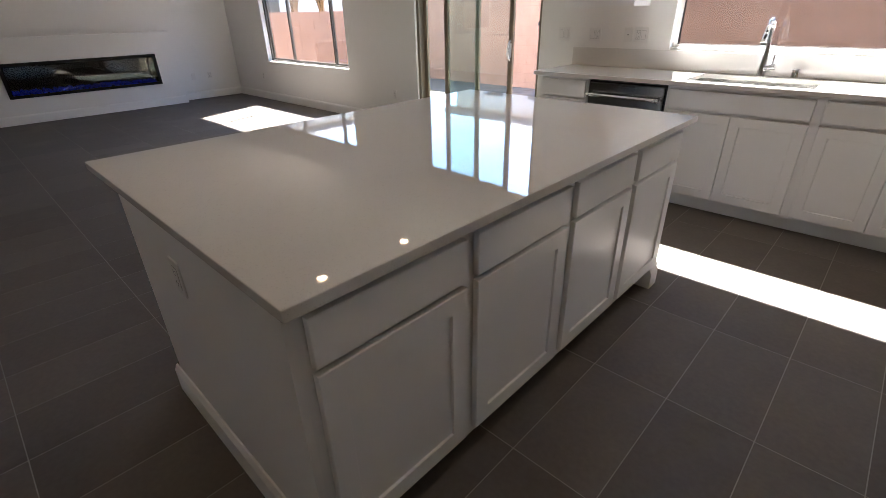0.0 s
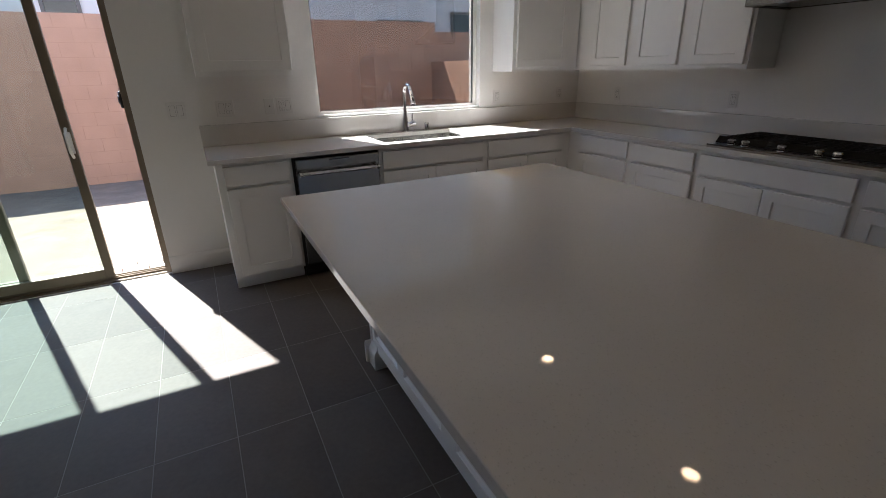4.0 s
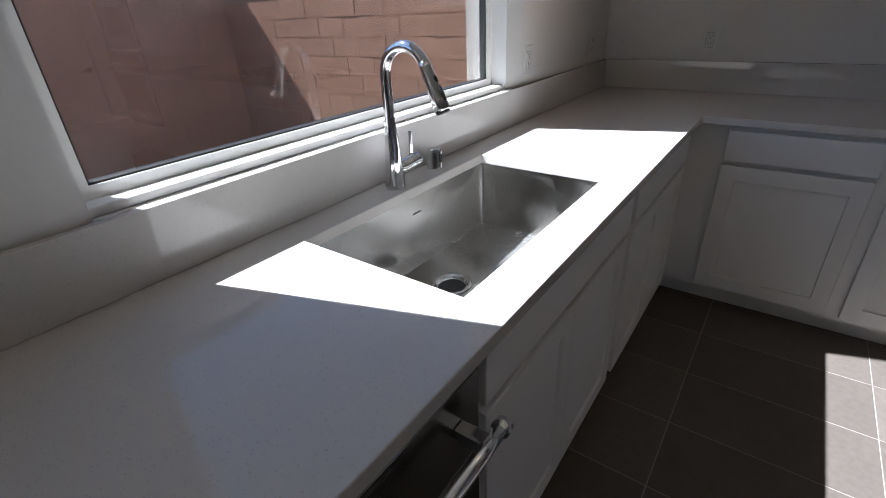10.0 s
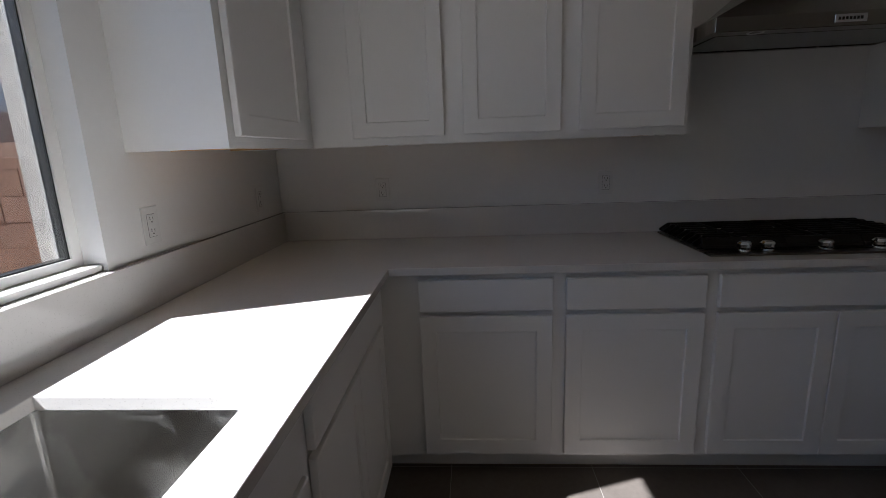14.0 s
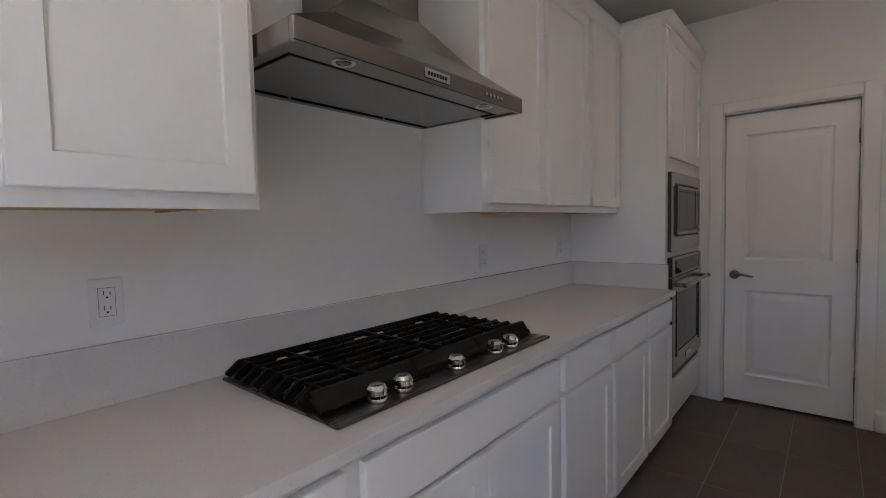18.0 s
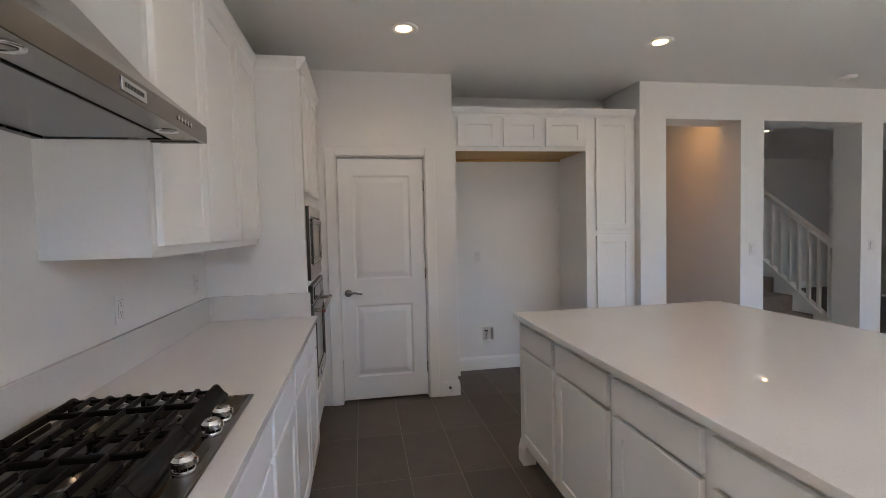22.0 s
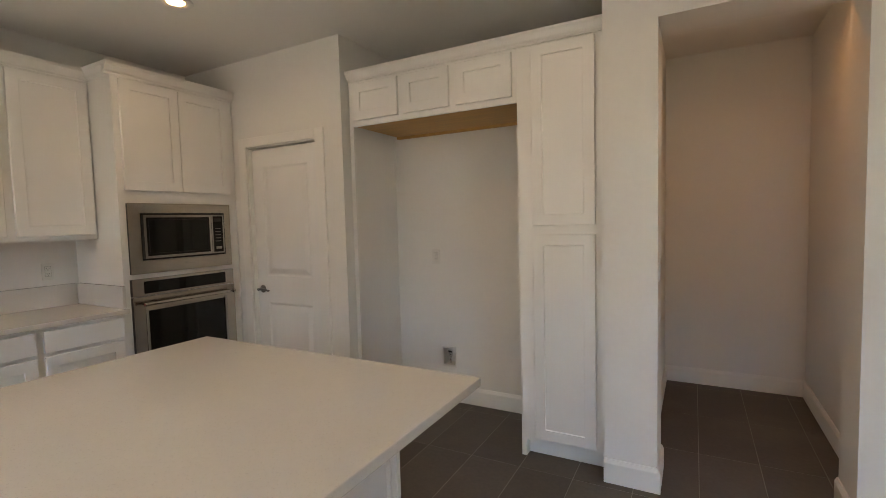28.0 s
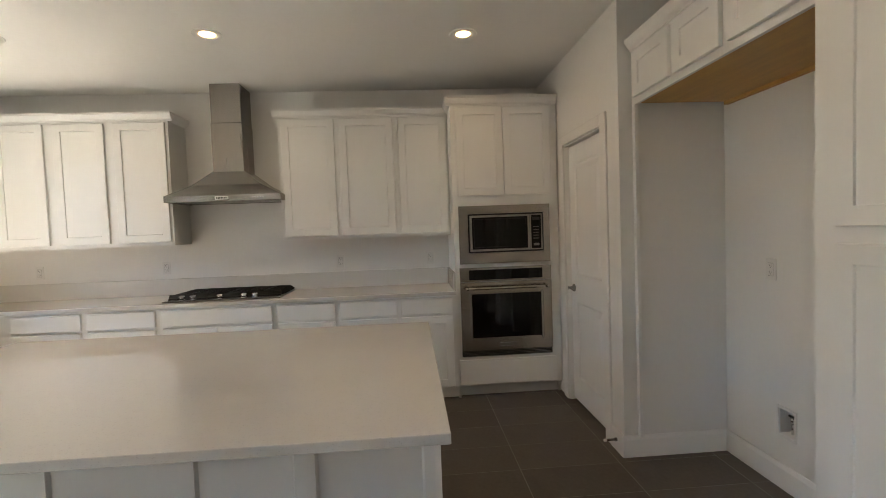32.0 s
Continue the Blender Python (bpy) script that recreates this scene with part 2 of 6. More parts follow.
def sheet_glass(name, tint, mirror=0.045):
    """Thin tinted glazing that lets coloured sunlight through: clear where seen straight, mirroring at a low angle."""
    m = bpy.data.materials.new(name)
    m.use_nodes = True
    n, l = m.node_tree.nodes, m.node_tree.links
    n.remove(n["Principled BSDF"])
    clear, gloss, mix, fres = n.new("ShaderNodeBsdfTransparent"), n.new("ShaderNodeBsdfGlossy"), n.new("ShaderNodeMixShader"), n.new("ShaderNodeLayerWeight")
    clear.inputs["Color"].default_value = (*tint, 1)
    if not mirror:
        l.new(clear.outputs[0], n["Material Output"].inputs["Surface"])
        return m
    gloss.inputs["Color"].default_value = (0.9, 0.95, 0.95, 1)
    gloss.inputs["Roughness"].default_value = 0.0
    fres.inputs["Blend"].default_value = 0.5
    power, lift = n.new("ShaderNodeMath"), n.new("ShaderNodeMath")
    power.operation, power.inputs[1].default_value = "POWER", 5.0
    lift.operation, lift.inputs[1].default_value, lift.inputs[2].default_value = "MULTIPLY_ADD", 0.94, mirror
    l.new(fres.outputs["Facing"], power.inputs[0]), l.new(power.outputs[0], lift.inputs[0])
    l.new(lift.outputs[0], mix.inputs[0]), l.new(clear.outputs[0], mix.inputs[1]), l.new(gloss.outputs[0], mix.inputs[2])
    l.new(mix.outputs[0], n["Material Output"].inputs["Surface"])
    return m


def glow_material(name, colour, strength):
    m = bpy.data.materials.new(name)
    m.use_nodes = True
    b = m.node_tree.nodes["Principled BSDF"]
    b.inputs["Base Color"].default_value = (0.8, 0.8, 0.8, 1)
    b.inputs["Emission Color"].default_value = (*colour, 1)
    b.inputs["Emission Strength"].default_value = strength
    return m


WALL = material("wall_paint", (0.77, 0.76, 0.74), rough=0.75, vary=0.02, scale=1.2, fine=40, bump=0.15, bump_scale=90, spec=0.3)
CEIL = material("ceiling_paint", (0.80, 0.785, 0.76), rough=0.9, vary=0.02, scale=1.0, fine=40, bump=0.2, bump_scale=70, spec=0.2)
TRIM = material("trim_paint", (0.80, 0.79, 0.77), rough=0.45, vary=0.015, scale=3, fine=60, bump=0.03)
CAB = material("cabinet_paint", (0.78, 0.775, 0.76), rough=0.36, vary=0.015, scale=4, fine=90, bump=0.04, rough_vary=0.06)
DOORP = material("door_paint", (0.80, 0.795, 0.785), rough=0.4, vary=0.015, scale=3, fine=150, bump=0.06, stretch=(6, 6, 0.6))
QUARTZ = quartz_material()
TILE = material("floor_tile", (0.124, 0.107, 0.094), spec=0.16, rough=0.55, vary=0.16, scale=3.5, fine=45, bump=0.12, dark=(0.158, 0.137, 0.120), dark_scale=2.2, dark_amount=0.7, random=0.12, rough_vary=0.08)
GROUT = material("grout", (0.26, 0.24, 0.22), rough=0.9, vary=0.25, scale=1.2, fine=200, bump=0.2)
STEEL = material("brushed_steel", (0.24, 0.245, 0.245), rough=0.22, metal=1.0, vary=0.025, scale=2, fine=50, bump=0.012, bump_scale=160, stretch=(20, 20, 0.6), rough_vary=0.03)
STEELH = material("brushed_steel_wide", (0.42, 0.385, 0.345), rough=0.24, metal=1.0, vary=0.08, scale=2, fine=50, bump=0.012, bump_scale=160, stretch=(0.6, 0.6, 25), rough_vary=0.03)
STEELB = material("bar_steel", (0.48, 0.45, 0.41), rough=0.22, metal=1.0, vary=0.05, scale=3, fine=80, bump=0.0, rough_vary=0.03)
SINKST = sink_material()
TRAYST = material("cooktop_steel", (0.15, 0.135, 0.12), rough=0.28, metal=1.0, vary=0.06, scale=3, fine=80, bump=0.01, bump_scale=160, stretch=(0.6, 20, 20), rough_vary=0.04)
HOODST = material("hood_steel", (0.29, 0.27, 0.25), rough=0.27, metal=1.0, vary=0.02, scale=2, fine=50, bump=0.003, bump_scale=160, stretch=(20, 20, 1), rough_vary=0.01)
KNOBST = material("knob_steel", (0.36, 0.35, 0.34), rough=0.2, metal=1.0, vary=0.05, scale=8, fine=400, bump=0.03, bump_scale=900, rough_vary=0.03)
CHROME = material("chrome", (0.75, 0.75, 0.76), rough=0.05, metal=1.0, vary=0.01, bump=0.0, rough_vary=0.02)
MEDAL = material("red_enamel", (0.20, 0.02, 0.025), rough=0.3, vary=0.1, bump=0.0)
NICKEL = material("satin_nickel", (0.21, 0.20, 0.19), rough=0.28, metal=1.0, vary=0.04, bump=0.02)
DARKGL = material("black_glass", (0.006, 0.006, 0.007), spec=0.32, rough=0.05, vary=0.1, bump=0.0, rough_vary=0.02)
BLACK = material("black_plastic", (0.02, 0.02, 0.02), rough=0.4, vary=0.1, bump=0.05)
IRON = material("cast_iron", (0.009, 0.009, 0.009), spec=0.17, rough=0.48, vary=0.25, scale=20, fine=300, bump=0.10, bump_scale=500, rough_vary=0.1)
PLATE = material("plate_plastic", (0.72, 0.71, 0.69), rough=0.3, vary=0.01, bump=0.0)
JOINT_SHADE = material("joint_shadow", (0.22, 0.21, 0.20), rough=0.8, vary=0.1, bump=0.0)
SLOT = material("slot_black", (0.03, 0.03, 0.03), rough=0.6, vary=0.1, bump=0.0)
WOOD = material("raw_maple", (0.52, 0.295, 0.090), rough=0.5, vary=0.18, scale=2.5, fine=60, bump=0.08, stretch=(1, 8, 8))
BRONZE = material("bronze_frame", (0.23, 0.19, 0.14), rough=0.4, metal=0.35, vary=0.06, scale=5, fine=120, bump=0.05)
DARKFR = material("dark_frame", (0.10, 0.085, 0.07), rough=0.45, metal=0.2, vary=0.08, bump=0.04)
VINYL = material("white_vinyl", (0.80, 0.79, 0.76), rough=0.35, vary=0.02, bump=0.02)
GLASS = sheet_glass("clear_glass", (0.88, 0.89, 0.885))
GREENGL = sheet_glass("tinted_glass", (0.81, 0.875, 0.86))
LOWEGL = sheet_glass("low_e_glass", (0.80, 0.80, 0.79), mirror=0.085)
OUTERGL = sheet_glass("outer_glass", (0.78, 0.78, 0.77), mirror=0)
SCREENGL = sheet_glass("solar_screen_glass", (0.29, 0.305, 0.29), mirror=0)
CARPET = material("carpet", (0.21, 0.176, 0.152), rough=1.0, vary=0.25, scale=8, fine=400, bump=0.9, bump_scale=350, spec=0.1)
DIRT = material("dirt", (0.215, 0.172, 0.132), rough=1.0, vary=0.25, scale=3, fine=70, bump=0.8, bump_scale=30, dark=(0.17, 0.135, 0.10), dark_scale=9, dark_amount=0.6, spec=0.1)
BLOCK = material("block_pink", (0.36, 0.21, 0.148), rough=0.95, vary=0.12, scale=2.5, fine=90, bump=0.6, bump_scale=140, random=0.07, spec=0.15)
MORTAR = material("mortar", (0.31, 0.182, 0.13), rough=1.0, vary=0.12, scale=6, fine=160, bump=0.5, spec=0.1)
STUCCO = material("stucco", (0.60, 0.57, 0.535), rough=0.95, vary=0.05, scale=1.2, fine=90, bump=0.2, bump_scale=110, spec=0.15)
ROUGHST = material("rough_stucco", (0.66, 0.62, 0.57), rough=0.95, vary=0.25, scale=30, fine=160, bump=1.0, bump_scale=260, spec=0.15)
STUCCO2 = material("stucco_tan", (0.50, 0.43, 0.36), rough=0.95, vary=0.06, scale=1.2, fine=90, bump=0.5, bump_scale=110, spec=0.15)
STONE = material("stone_pillar", (0.36, 0.30, 0.25), rough=0.95, vary=0.3, scale=5, fine=40, bump=0.8, bump_scale=18)
ROOFT = material("roof_tile", (0.20, 0.19, 0.18), rough=0.9, vary=0.2, scale=3, fine=40, bump=0.4)
METALROOF = material("metal_roof", (0.42, 0.44, 0.46), rough=0.4, metal=0.5, vary=0.05, bump=0.05)
CEDAR = material("cedar", (0.30, 0.185, 0.095), rough=0.7, vary=0.2, scale=3, fine=60, bump=0.2, stretch=(1, 1, 6))
LEAF = material("leaf", (0.085, 0.12, 0.045), rough=0.7, vary=0.3, scale=4, fine=30, bump=0.1, random=0.2)
BARK = material("bark", (0.16, 0.11, 0.08), rough=0.95, vary=0.3, scale=12, fine=90, bump=0.6)
PAVER = material("paver", (0.40, 0.33, 0.28), rough=0.95, vary=0.15, scale=6, fine=120, bump=0.5, random=0.12)
BLUEGL = material("blue_glass_chip", (0.02, 0.05, 0.75), rough=0.08, vary=0.3, scale=30, bump=0.0)
LAMPGLOW = glow_material("lamp_glow", (1.0, 0.58, 0.28), 1.1)


# ---- building helpers ----
def box(bm, x0, x1, y0, y1, z0, z1, bevel=0.0, seg=1):
    """Adds a box; bevel rounds all its edges."""
    x0, x1, y0, y1, z0, z1 = min(x0, x1), max(x0, x1), min(y0, y1), max(y0, y1), min(z0, z1), max(z0, z1)
    v = [bm.verts.new(p) for p in ((x0, y0, z0), (x1, y0, z0), (x1, y1, z0), (x0, y1, z0), (x0, y0, z1), (x1, y0, z1), (x1, y1, z1), (x0, y1, z1))]
    f = [bm.faces.new([v[i] for i in q]) for q in ((3, 2, 1, 0), (4, 5, 6, 7), (0, 1, 5, 4), (1, 2, 6, 5), (2, 3, 7, 6), (3, 0, 4, 7))]
    if bevel:
        es = list({e for q in f for e in q.edges})
        bmesh.ops.bevel(bm, geom=es, offset=bevel, segments=seg, profile=0.5, affect="EDGES")
    return f


def bm_box(*a, **k):
    bm = bmesh.new()
    box(bm, *a, **k)
    return bm


def cyl(bm, x, y, z0, z1, r0, r1=None, n=24, axis="z"):
    """A capped cylinder or cone along an axis, from z0 to z1 along it; x, y are the other two coordinates in order."""
    r1 = r0 if r1 is None else r1
    def put(a, b, c):
        return {"z": (a, b, c), "x": (c, a, b), "y": (a, c, b)}[axis]
    lo = [bm.verts.new(put(x + r0 * math.cos(2 * math.pi * i / n), y + r0 * math.sin(2 * math.pi * i / n), z0)) for i in range(n)]
    hi = [bm.verts.new(put(x + r1 * math.cos(2 * math.pi * i / n), y + r1 * math.sin(2 * math.pi * i / n), z1)) for i in range(n)]
    flip = axis == "y"
    for i in range(n):
        q = [lo[i], lo[(i + 1) % n], hi[(i + 1) % n], hi[i]]
        bm.faces.new(q[::-1] if flip else q).smooth = True
    bm.faces.new(lo if flip else lo[::-1]), bm.faces.new(hi[::-1] if flip else hi)


def lathe(bm, profile, x=0, y=0, z=0, n=32, cap=True):
    """Turns a profile of (radius, height) about the z axis."""
    rings = [[bm.verts.new((x + r * math.cos(2 * math.pi * i / n), y + r * math.sin(2 * math.pi * i / n), z + h)) for i in range(n)] for r, h in profile]
    for a, b in zip(rings, rings[1:]):
        for i in range(n):
            bm.faces.new([a[i], a[(i + 1) % n], b[(i + 1) % n], b[i]]).smooth = True
    if cap:
        bm.faces.new(rings[0][::-1]), bm.faces.new(rings[-1])


def tube(bm, pts, r, n=14, cap=True):
    """A tube along points; r is one radius or one for each point."""
    pts = [Vector(p) for p in pts]
    rs = r if isinstance(r, (list, tuple)) else [r] * len(pts)
    rings, up = [], Vector((0.13, 0.31, 0.94)).normalized()
    for i, p in enumerate(pts):
        d = (pts[min(i + 1, len(pts) - 1)] - pts[max(i - 1, 0)]).normalized()
        u = d.cross(up)
        if u.length < 0.2:
            u = d.cross(Vector((1, 0.2, 0)))
        u.normalize()
        w = d.cross(u)
        up = w if abs(w.dot(d)) < 0.1 and i else up
        rings.append([bm.verts.new(p + rs[i] * (math.cos(2 * math.pi * k / n) * u + math.sin(2 * math.pi * k / n) * w)) for k in range(n)])
    for a, b in zip(rings, rings[1:]):
        off = min(range(n), key=lambda s: sum((a[k].co - b[(k + s) % n].co).length for k in (0, n // 3)))
        for k in range(n):
            bm.faces.new([a[k], a[(k + 1) % n], b[(k + 1 + off) % n], b[(k + off) % n]]).smooth = True
    if cap:
        bm.faces.new(rings[0][::-1]), bm.faces.new(rings[-1])


def extrude_profile(bm, prof, a, b, axis="x"):
    """A closed profile (u, v) swept straight from a to b: along x with u=y, v=z, or along y with u=x, v=z."""
    def put(t, u, v):
        return (t, u, v) if axis == "x" else (u, t, v)
    p = [bm.verts.new(put(a, u, v)) for u, v in prof]
    q = [bm.verts.new(put(b, u, v)) for u, v in prof]
    n = len(prof)
    for i in range(n):
        bm.faces.new([p[i], p[(i + 1) % n], q[(i + 1) % n], q[i]])
    bm.faces.new(p[::-1]), bm.faces.new(q)
    bmesh.ops.recalc_face_normals(bm, faces=bm.faces[:])


def finish(name, bm, mat, smooth=False):
    me = bpy.data.meshes.new(name)
    bmesh.ops.recalc_face_normals(bm, faces=bm.faces[:])
    bm.to_mesh(me)
    bm.free()
    me.materials.append(mat)
    if smooth:
        me.shade_smooth()
    return me


def part(name, bm, mat, parent=None, label="", smooth=False):
    """Links a bmesh, or a mesh that is shared, as one mesh object under a thing or a part."""
    me = bm if isinstance(bm, bpy.types.Mesh) else finish(name, bm, mat, smooth)
    ob = new(name, me)
    ob.parent = parent
    if label:
        tagged(ob, label)
    return ob


def thing(name, label, category, m=None, group="", kind=""):
    ob = new(name)
    ob.empty_display_size = 0.05
    if m is not None:
        ob.matrix_world = m
    return tagged(ob, label, category, group, kind)


def structure(name, bm, mat, label, category):
    return tagged(part(name, bm, mat), label, category, kind="structure")


def wall_with_holes(bm, a0, a1, z0, z1, b0, b1, holes, axis="x"):
    """A wall from a0 to a1 along an axis, b0 to b1 thick, with openings (h0, h1, lo, hi) that go through it."""
    def put(u0, u1, lo, hi):
        if u1 - u0 > 1e-4 and hi - lo > 1e-4:
            if axis == "x":
                box(bm, u0, u1, b0, b1, lo, hi)
            else:
                box(bm, b0, b1, u0, u1, lo, hi)
    at = a0
    for h0, h1, lo, hi in sorted(holes):
        put(at, h0, z0, z1)
        put(h0, h1, z0, lo)
        put(h0, h1, hi, z1)
        at = h1
    put(at, a1, z0, z1)


# ---- large structure ----
CZ = 2.735
HEAD = 2.40
XW, YS = -10.80, -5.115       # west wall; wall with the columns
XHEAD = 2.48
WIN = (-2.652, -1.172, 1.0805, XHEAD)
SLD = (-5.655, -3.885, 0.0, XHEAD - 0.02)
LWIN = (-9.46, -7.09, 0.65, 2.40)

bm = bmesh.new()
wall_with_holes(bm, XW - 0.2, 0.2, -0.3, CZ + 0.3, 0.0, 0.16, [(WIN[0], WIN[1], WIN[2] - 0.019, WIN[3]), SLD, LWIN])
structure("wall_north", bm, WALL, "white painted wall with window and sliding door openings", "wall")
structure("wall_east", bm_box(0.0, 0.2, -8.0, 0.0, -0.3, CZ + 0.3), WALL, "white painted kitchen wall behind the cooktop", "wall")
bm = bmesh.new()
wall_with_holes(bm, -12.5, 0.0, -0.3, CZ + 0.3, XW - 0.2, XW, [(-7.78, -6.26, 0.93, HEAD)], axis="y")
structure("wall_west", bm, WALL, "white painted wall behind the fireplace", "wall")
# wall with the pantry door, niche, and column openings
bm = bmesh.new()
wall_with_holes(bm, -1.715, 0.0, 0, CZ, YS - 0.12, YS, [(-1.468, -0.738, 0, 2.05)])
structure("wall_pantry", bm, WALL, "white painted wall around the pantry door", "wall")
structure("wall_niche_side", bm_box(-1.715, -1.63, -5.90, YS - 0.12, 0, CZ), WALL, "white painted side wall of the fridge niche", "wall")
bm = bmesh.new()
wall_with_holes(bm, -3.455, -1.715, 0, CZ, -5.90, -5.77, [(-2.224, -2.120, 0.285, 0.425)])
structure("wall_niche_back", bm, WALL, "white painted back wall of the fridge niche", "wall")
structure("wall_pantry_back", bm_box(-1.63, 0.0, -6.6, -6.5, 0, CZ), WALL, "plain white back wall of the pantry", "wall")
bm = bmesh.new()
wall_with_holes(bm, XW, -3.455, 0, CZ, YS - 0.29, YS, [(-4.508, -3.718, 0, HEAD), (-5.900, -4.762, 0, HEAD), (-7.45, -6.155, 0, HEAD), (-9.80, -7.90, 0.865, HEAD)])
structure("wall_columns", bm, WALL, "white painted wall with column openings to the hall", "wall")
structure("wall_niche_west", bm_box(-3.66, -3.455, -6.97, YS - 0.29, 0, CZ), WALL, "white wall between the niche and the alcove", "wall")
structure("wall_alcove_back", bm_box(-4.76, -3.455, -7.10, -6.97, 0, CZ), WALL, "plain wall at the back of the alcove", "wall")
structure("wall_stair", bm_box(-4.762, -4.64, -9.6, YS - 0.29, 0, 5.4), WALL, "wall between the alcove and the stairs", "wall")
structure("wall_south", bm_box(XW, -4.762, -9.8, -9.6, 0, 5.4), WALL, "plain far wall of the entry hall", "wall")
structure("wall_south_east", bm_box(-4.62, 0.2, -8.2, -8.0, 0, CZ), WALL, "plain wall that closes the rear rooms", "wall")

structure("floor_slab", bm_box(XW - 0.2, 0.2, -12.0, 0.0, -0.25, -0.0006), GROUT, "grey grout bed of the tiled floor", "floor")
bm = bmesh.new()
box(bm, XW - 0.2, 0.2, -6.4, 0.2, CZ, CZ + 0.12)
box(bm, XW - 0.2, -6.01, -9.8, -6.4, CZ, CZ + 0.12)
box(bm, -4.762, 0.2, -9.8, -6.4, CZ, CZ + 0.12)
structure("ceiling", bm, CEIL, "white textured ceiling with recessed lights", "ceiling")
structure("ceiling_stairwell", bm_box(-6.1, -4.6, -9.8, -6.3, 5.3, 5.4), CEIL, "white ceiling above the stairs", "ceiling")
structure("wall_stairwell_upper", bm_box(-6.13, -6.01, -9.6, -6.4, CZ + 0.12, 5.3), WALL, "white upper wall of the stairwell", "wall")
structure("wall_stairwell_front", bm_box(-6.01, -4.762, -6.4, -6.3, CZ + 0.12, 5.3), WALL, "white upper wall over the stairs", "wall")

# fireplace bump-out with a slot above the fireplace
FX = -10.55
bm = bmesh.new()
wall_with_holes(bm, -4.35, -1.14, 0, 1.17, XW, FX, [(-3.52, -1.49, 0.375, 0.825)], axis="y")
structure("wall_fireplace", bm, WALL, "white painted half height chimney breast with a linear fireplace", "wall")

# ---- baseboards ----
def baseboard(name, a, b, at, axis, face, h=0.13, t=0.016):
    """face: the sign of the way that the board looks."""
    bm = bmesh.new()
    prof = [(0, 0), (face * t, 0), (face * t, h - 0.022), (face * (t - 0.004), h - 0.012), (face * (t - 0.009), h), (0, h)]
    extrude_profile(bm, [(at + u, v) for u, v in prof], a, b, axis)
    return structure(name, bm, TRIM, "white painted baseboard", "baseboard")


baseboard("baseboard", XW, SLD[0], 0.0, "x", -1)
baseboard("baseboard", SLD[1], -3.46, 0.0, "x", -1)
baseboard("baseboard", -1.14, 0.0, XW, "y", 1)
baseboard("baseboard", YS, -4.35, XW, "y", 1)
baseboard("baseboard", -4.35, -1.14, FX, "y", 1)
baseboard("baseboard", XW, FX + 0.016, -1.14, "x", 1)
baseboard("baseboard", XW, FX + 0.016, -4.35, "x", -1)
baseboard("baseboard", -1.715, -1.556, YS, "x", 1)
baseboard("baseboard", -5.77, YS + 0.016, -1.715, "y", -1)
baseboard("baseboard", -2.96, -1.715, -5.77, "x", 1)
for x0, x1 in ((-3.718, -3.455), (-4.762, -4.508), (-6.155, -5.900), (-7.90, -7.45), (-9.80, -7.90), (XW, -9.80)):
    baseboard("baseboard", x0, x1, YS, "x", 1)
for x, s in ((-3.718, -1), (-4.508, 1), (-4.762, -1), (-5.900, 1), (-6.155, -1), (-7.45, 1)):
    baseboard("baseboard", YS - 0.29, YS + 0.016, x, "y", s)
baseboard("baseboard", -4.64, -3.66, -6.97, "x", 1)
baseboard("baseboard", -6.97, YS - 0.29, -3.66, "y", -1)
baseboard("baseboard", -6.97, YS - 0.29, -4.64, "y", 1)
baseboard("baseboard", XW, -5.98, -9.6, "x", 1)
baseboard("baseboard", -9.6, YS - 0.29, XW, "y", 1)

# ---- windows and sliding door ----
def frame_ring(bm, x0, x1, z0, z1, w, y0, y1):
    box(bm, x0, x0 + w, y0, y1, z0, z1)
    box(bm, x1 - w, x1, y0, y1, z0, z1)
    box(bm, x0 + w, x1 - w, y0, y1, z0, z0 + w)
    box(bm, x0 + w, x1 - w, y0, y1, z1 - w, z1)


def pane(parent, x0, x1, z0, z1, y, mat=GLASS):
    ob = part("pane", bm_box(x0, x1, y, y + 0.004, z0, z1), mat, parent, "clear glass pane")
    ob.visible_shadow = mat not in (GLASS, LOWEGL, OUTERGL)
    return ob


def window(name, hole, mat, bars, label, yf=0.06):
    x0, x1, z0, z1 = hole
    w = thing(name, label, "window", kind="structure")
    bm = bmesh.new()
    frame_ring(bm, x0, x1, z0, z1, 0.035, yf, yf + 0.07)
    part("window_frame", bm, mat, w)
    edges = [x0 + 0.035, *bars, x1 - 0.035]
    for i, (a, b) in enumerate(zip(edges, edges[1:])):
        bm = bmesh.new()
        y = yf + (0.012 if i % 2 else 0.036)
        frame_ring(bm, a - 0.012, b + 0.012, z0 + 0.03, z1 - 0.03, 0.028, y, y + 0.022)
        part("sash", bm, mat, w)
        pane(w, a + 0.01, b - 0.01, z0 + 0.05, z1 - 0.05, y + 0.008)
    return w


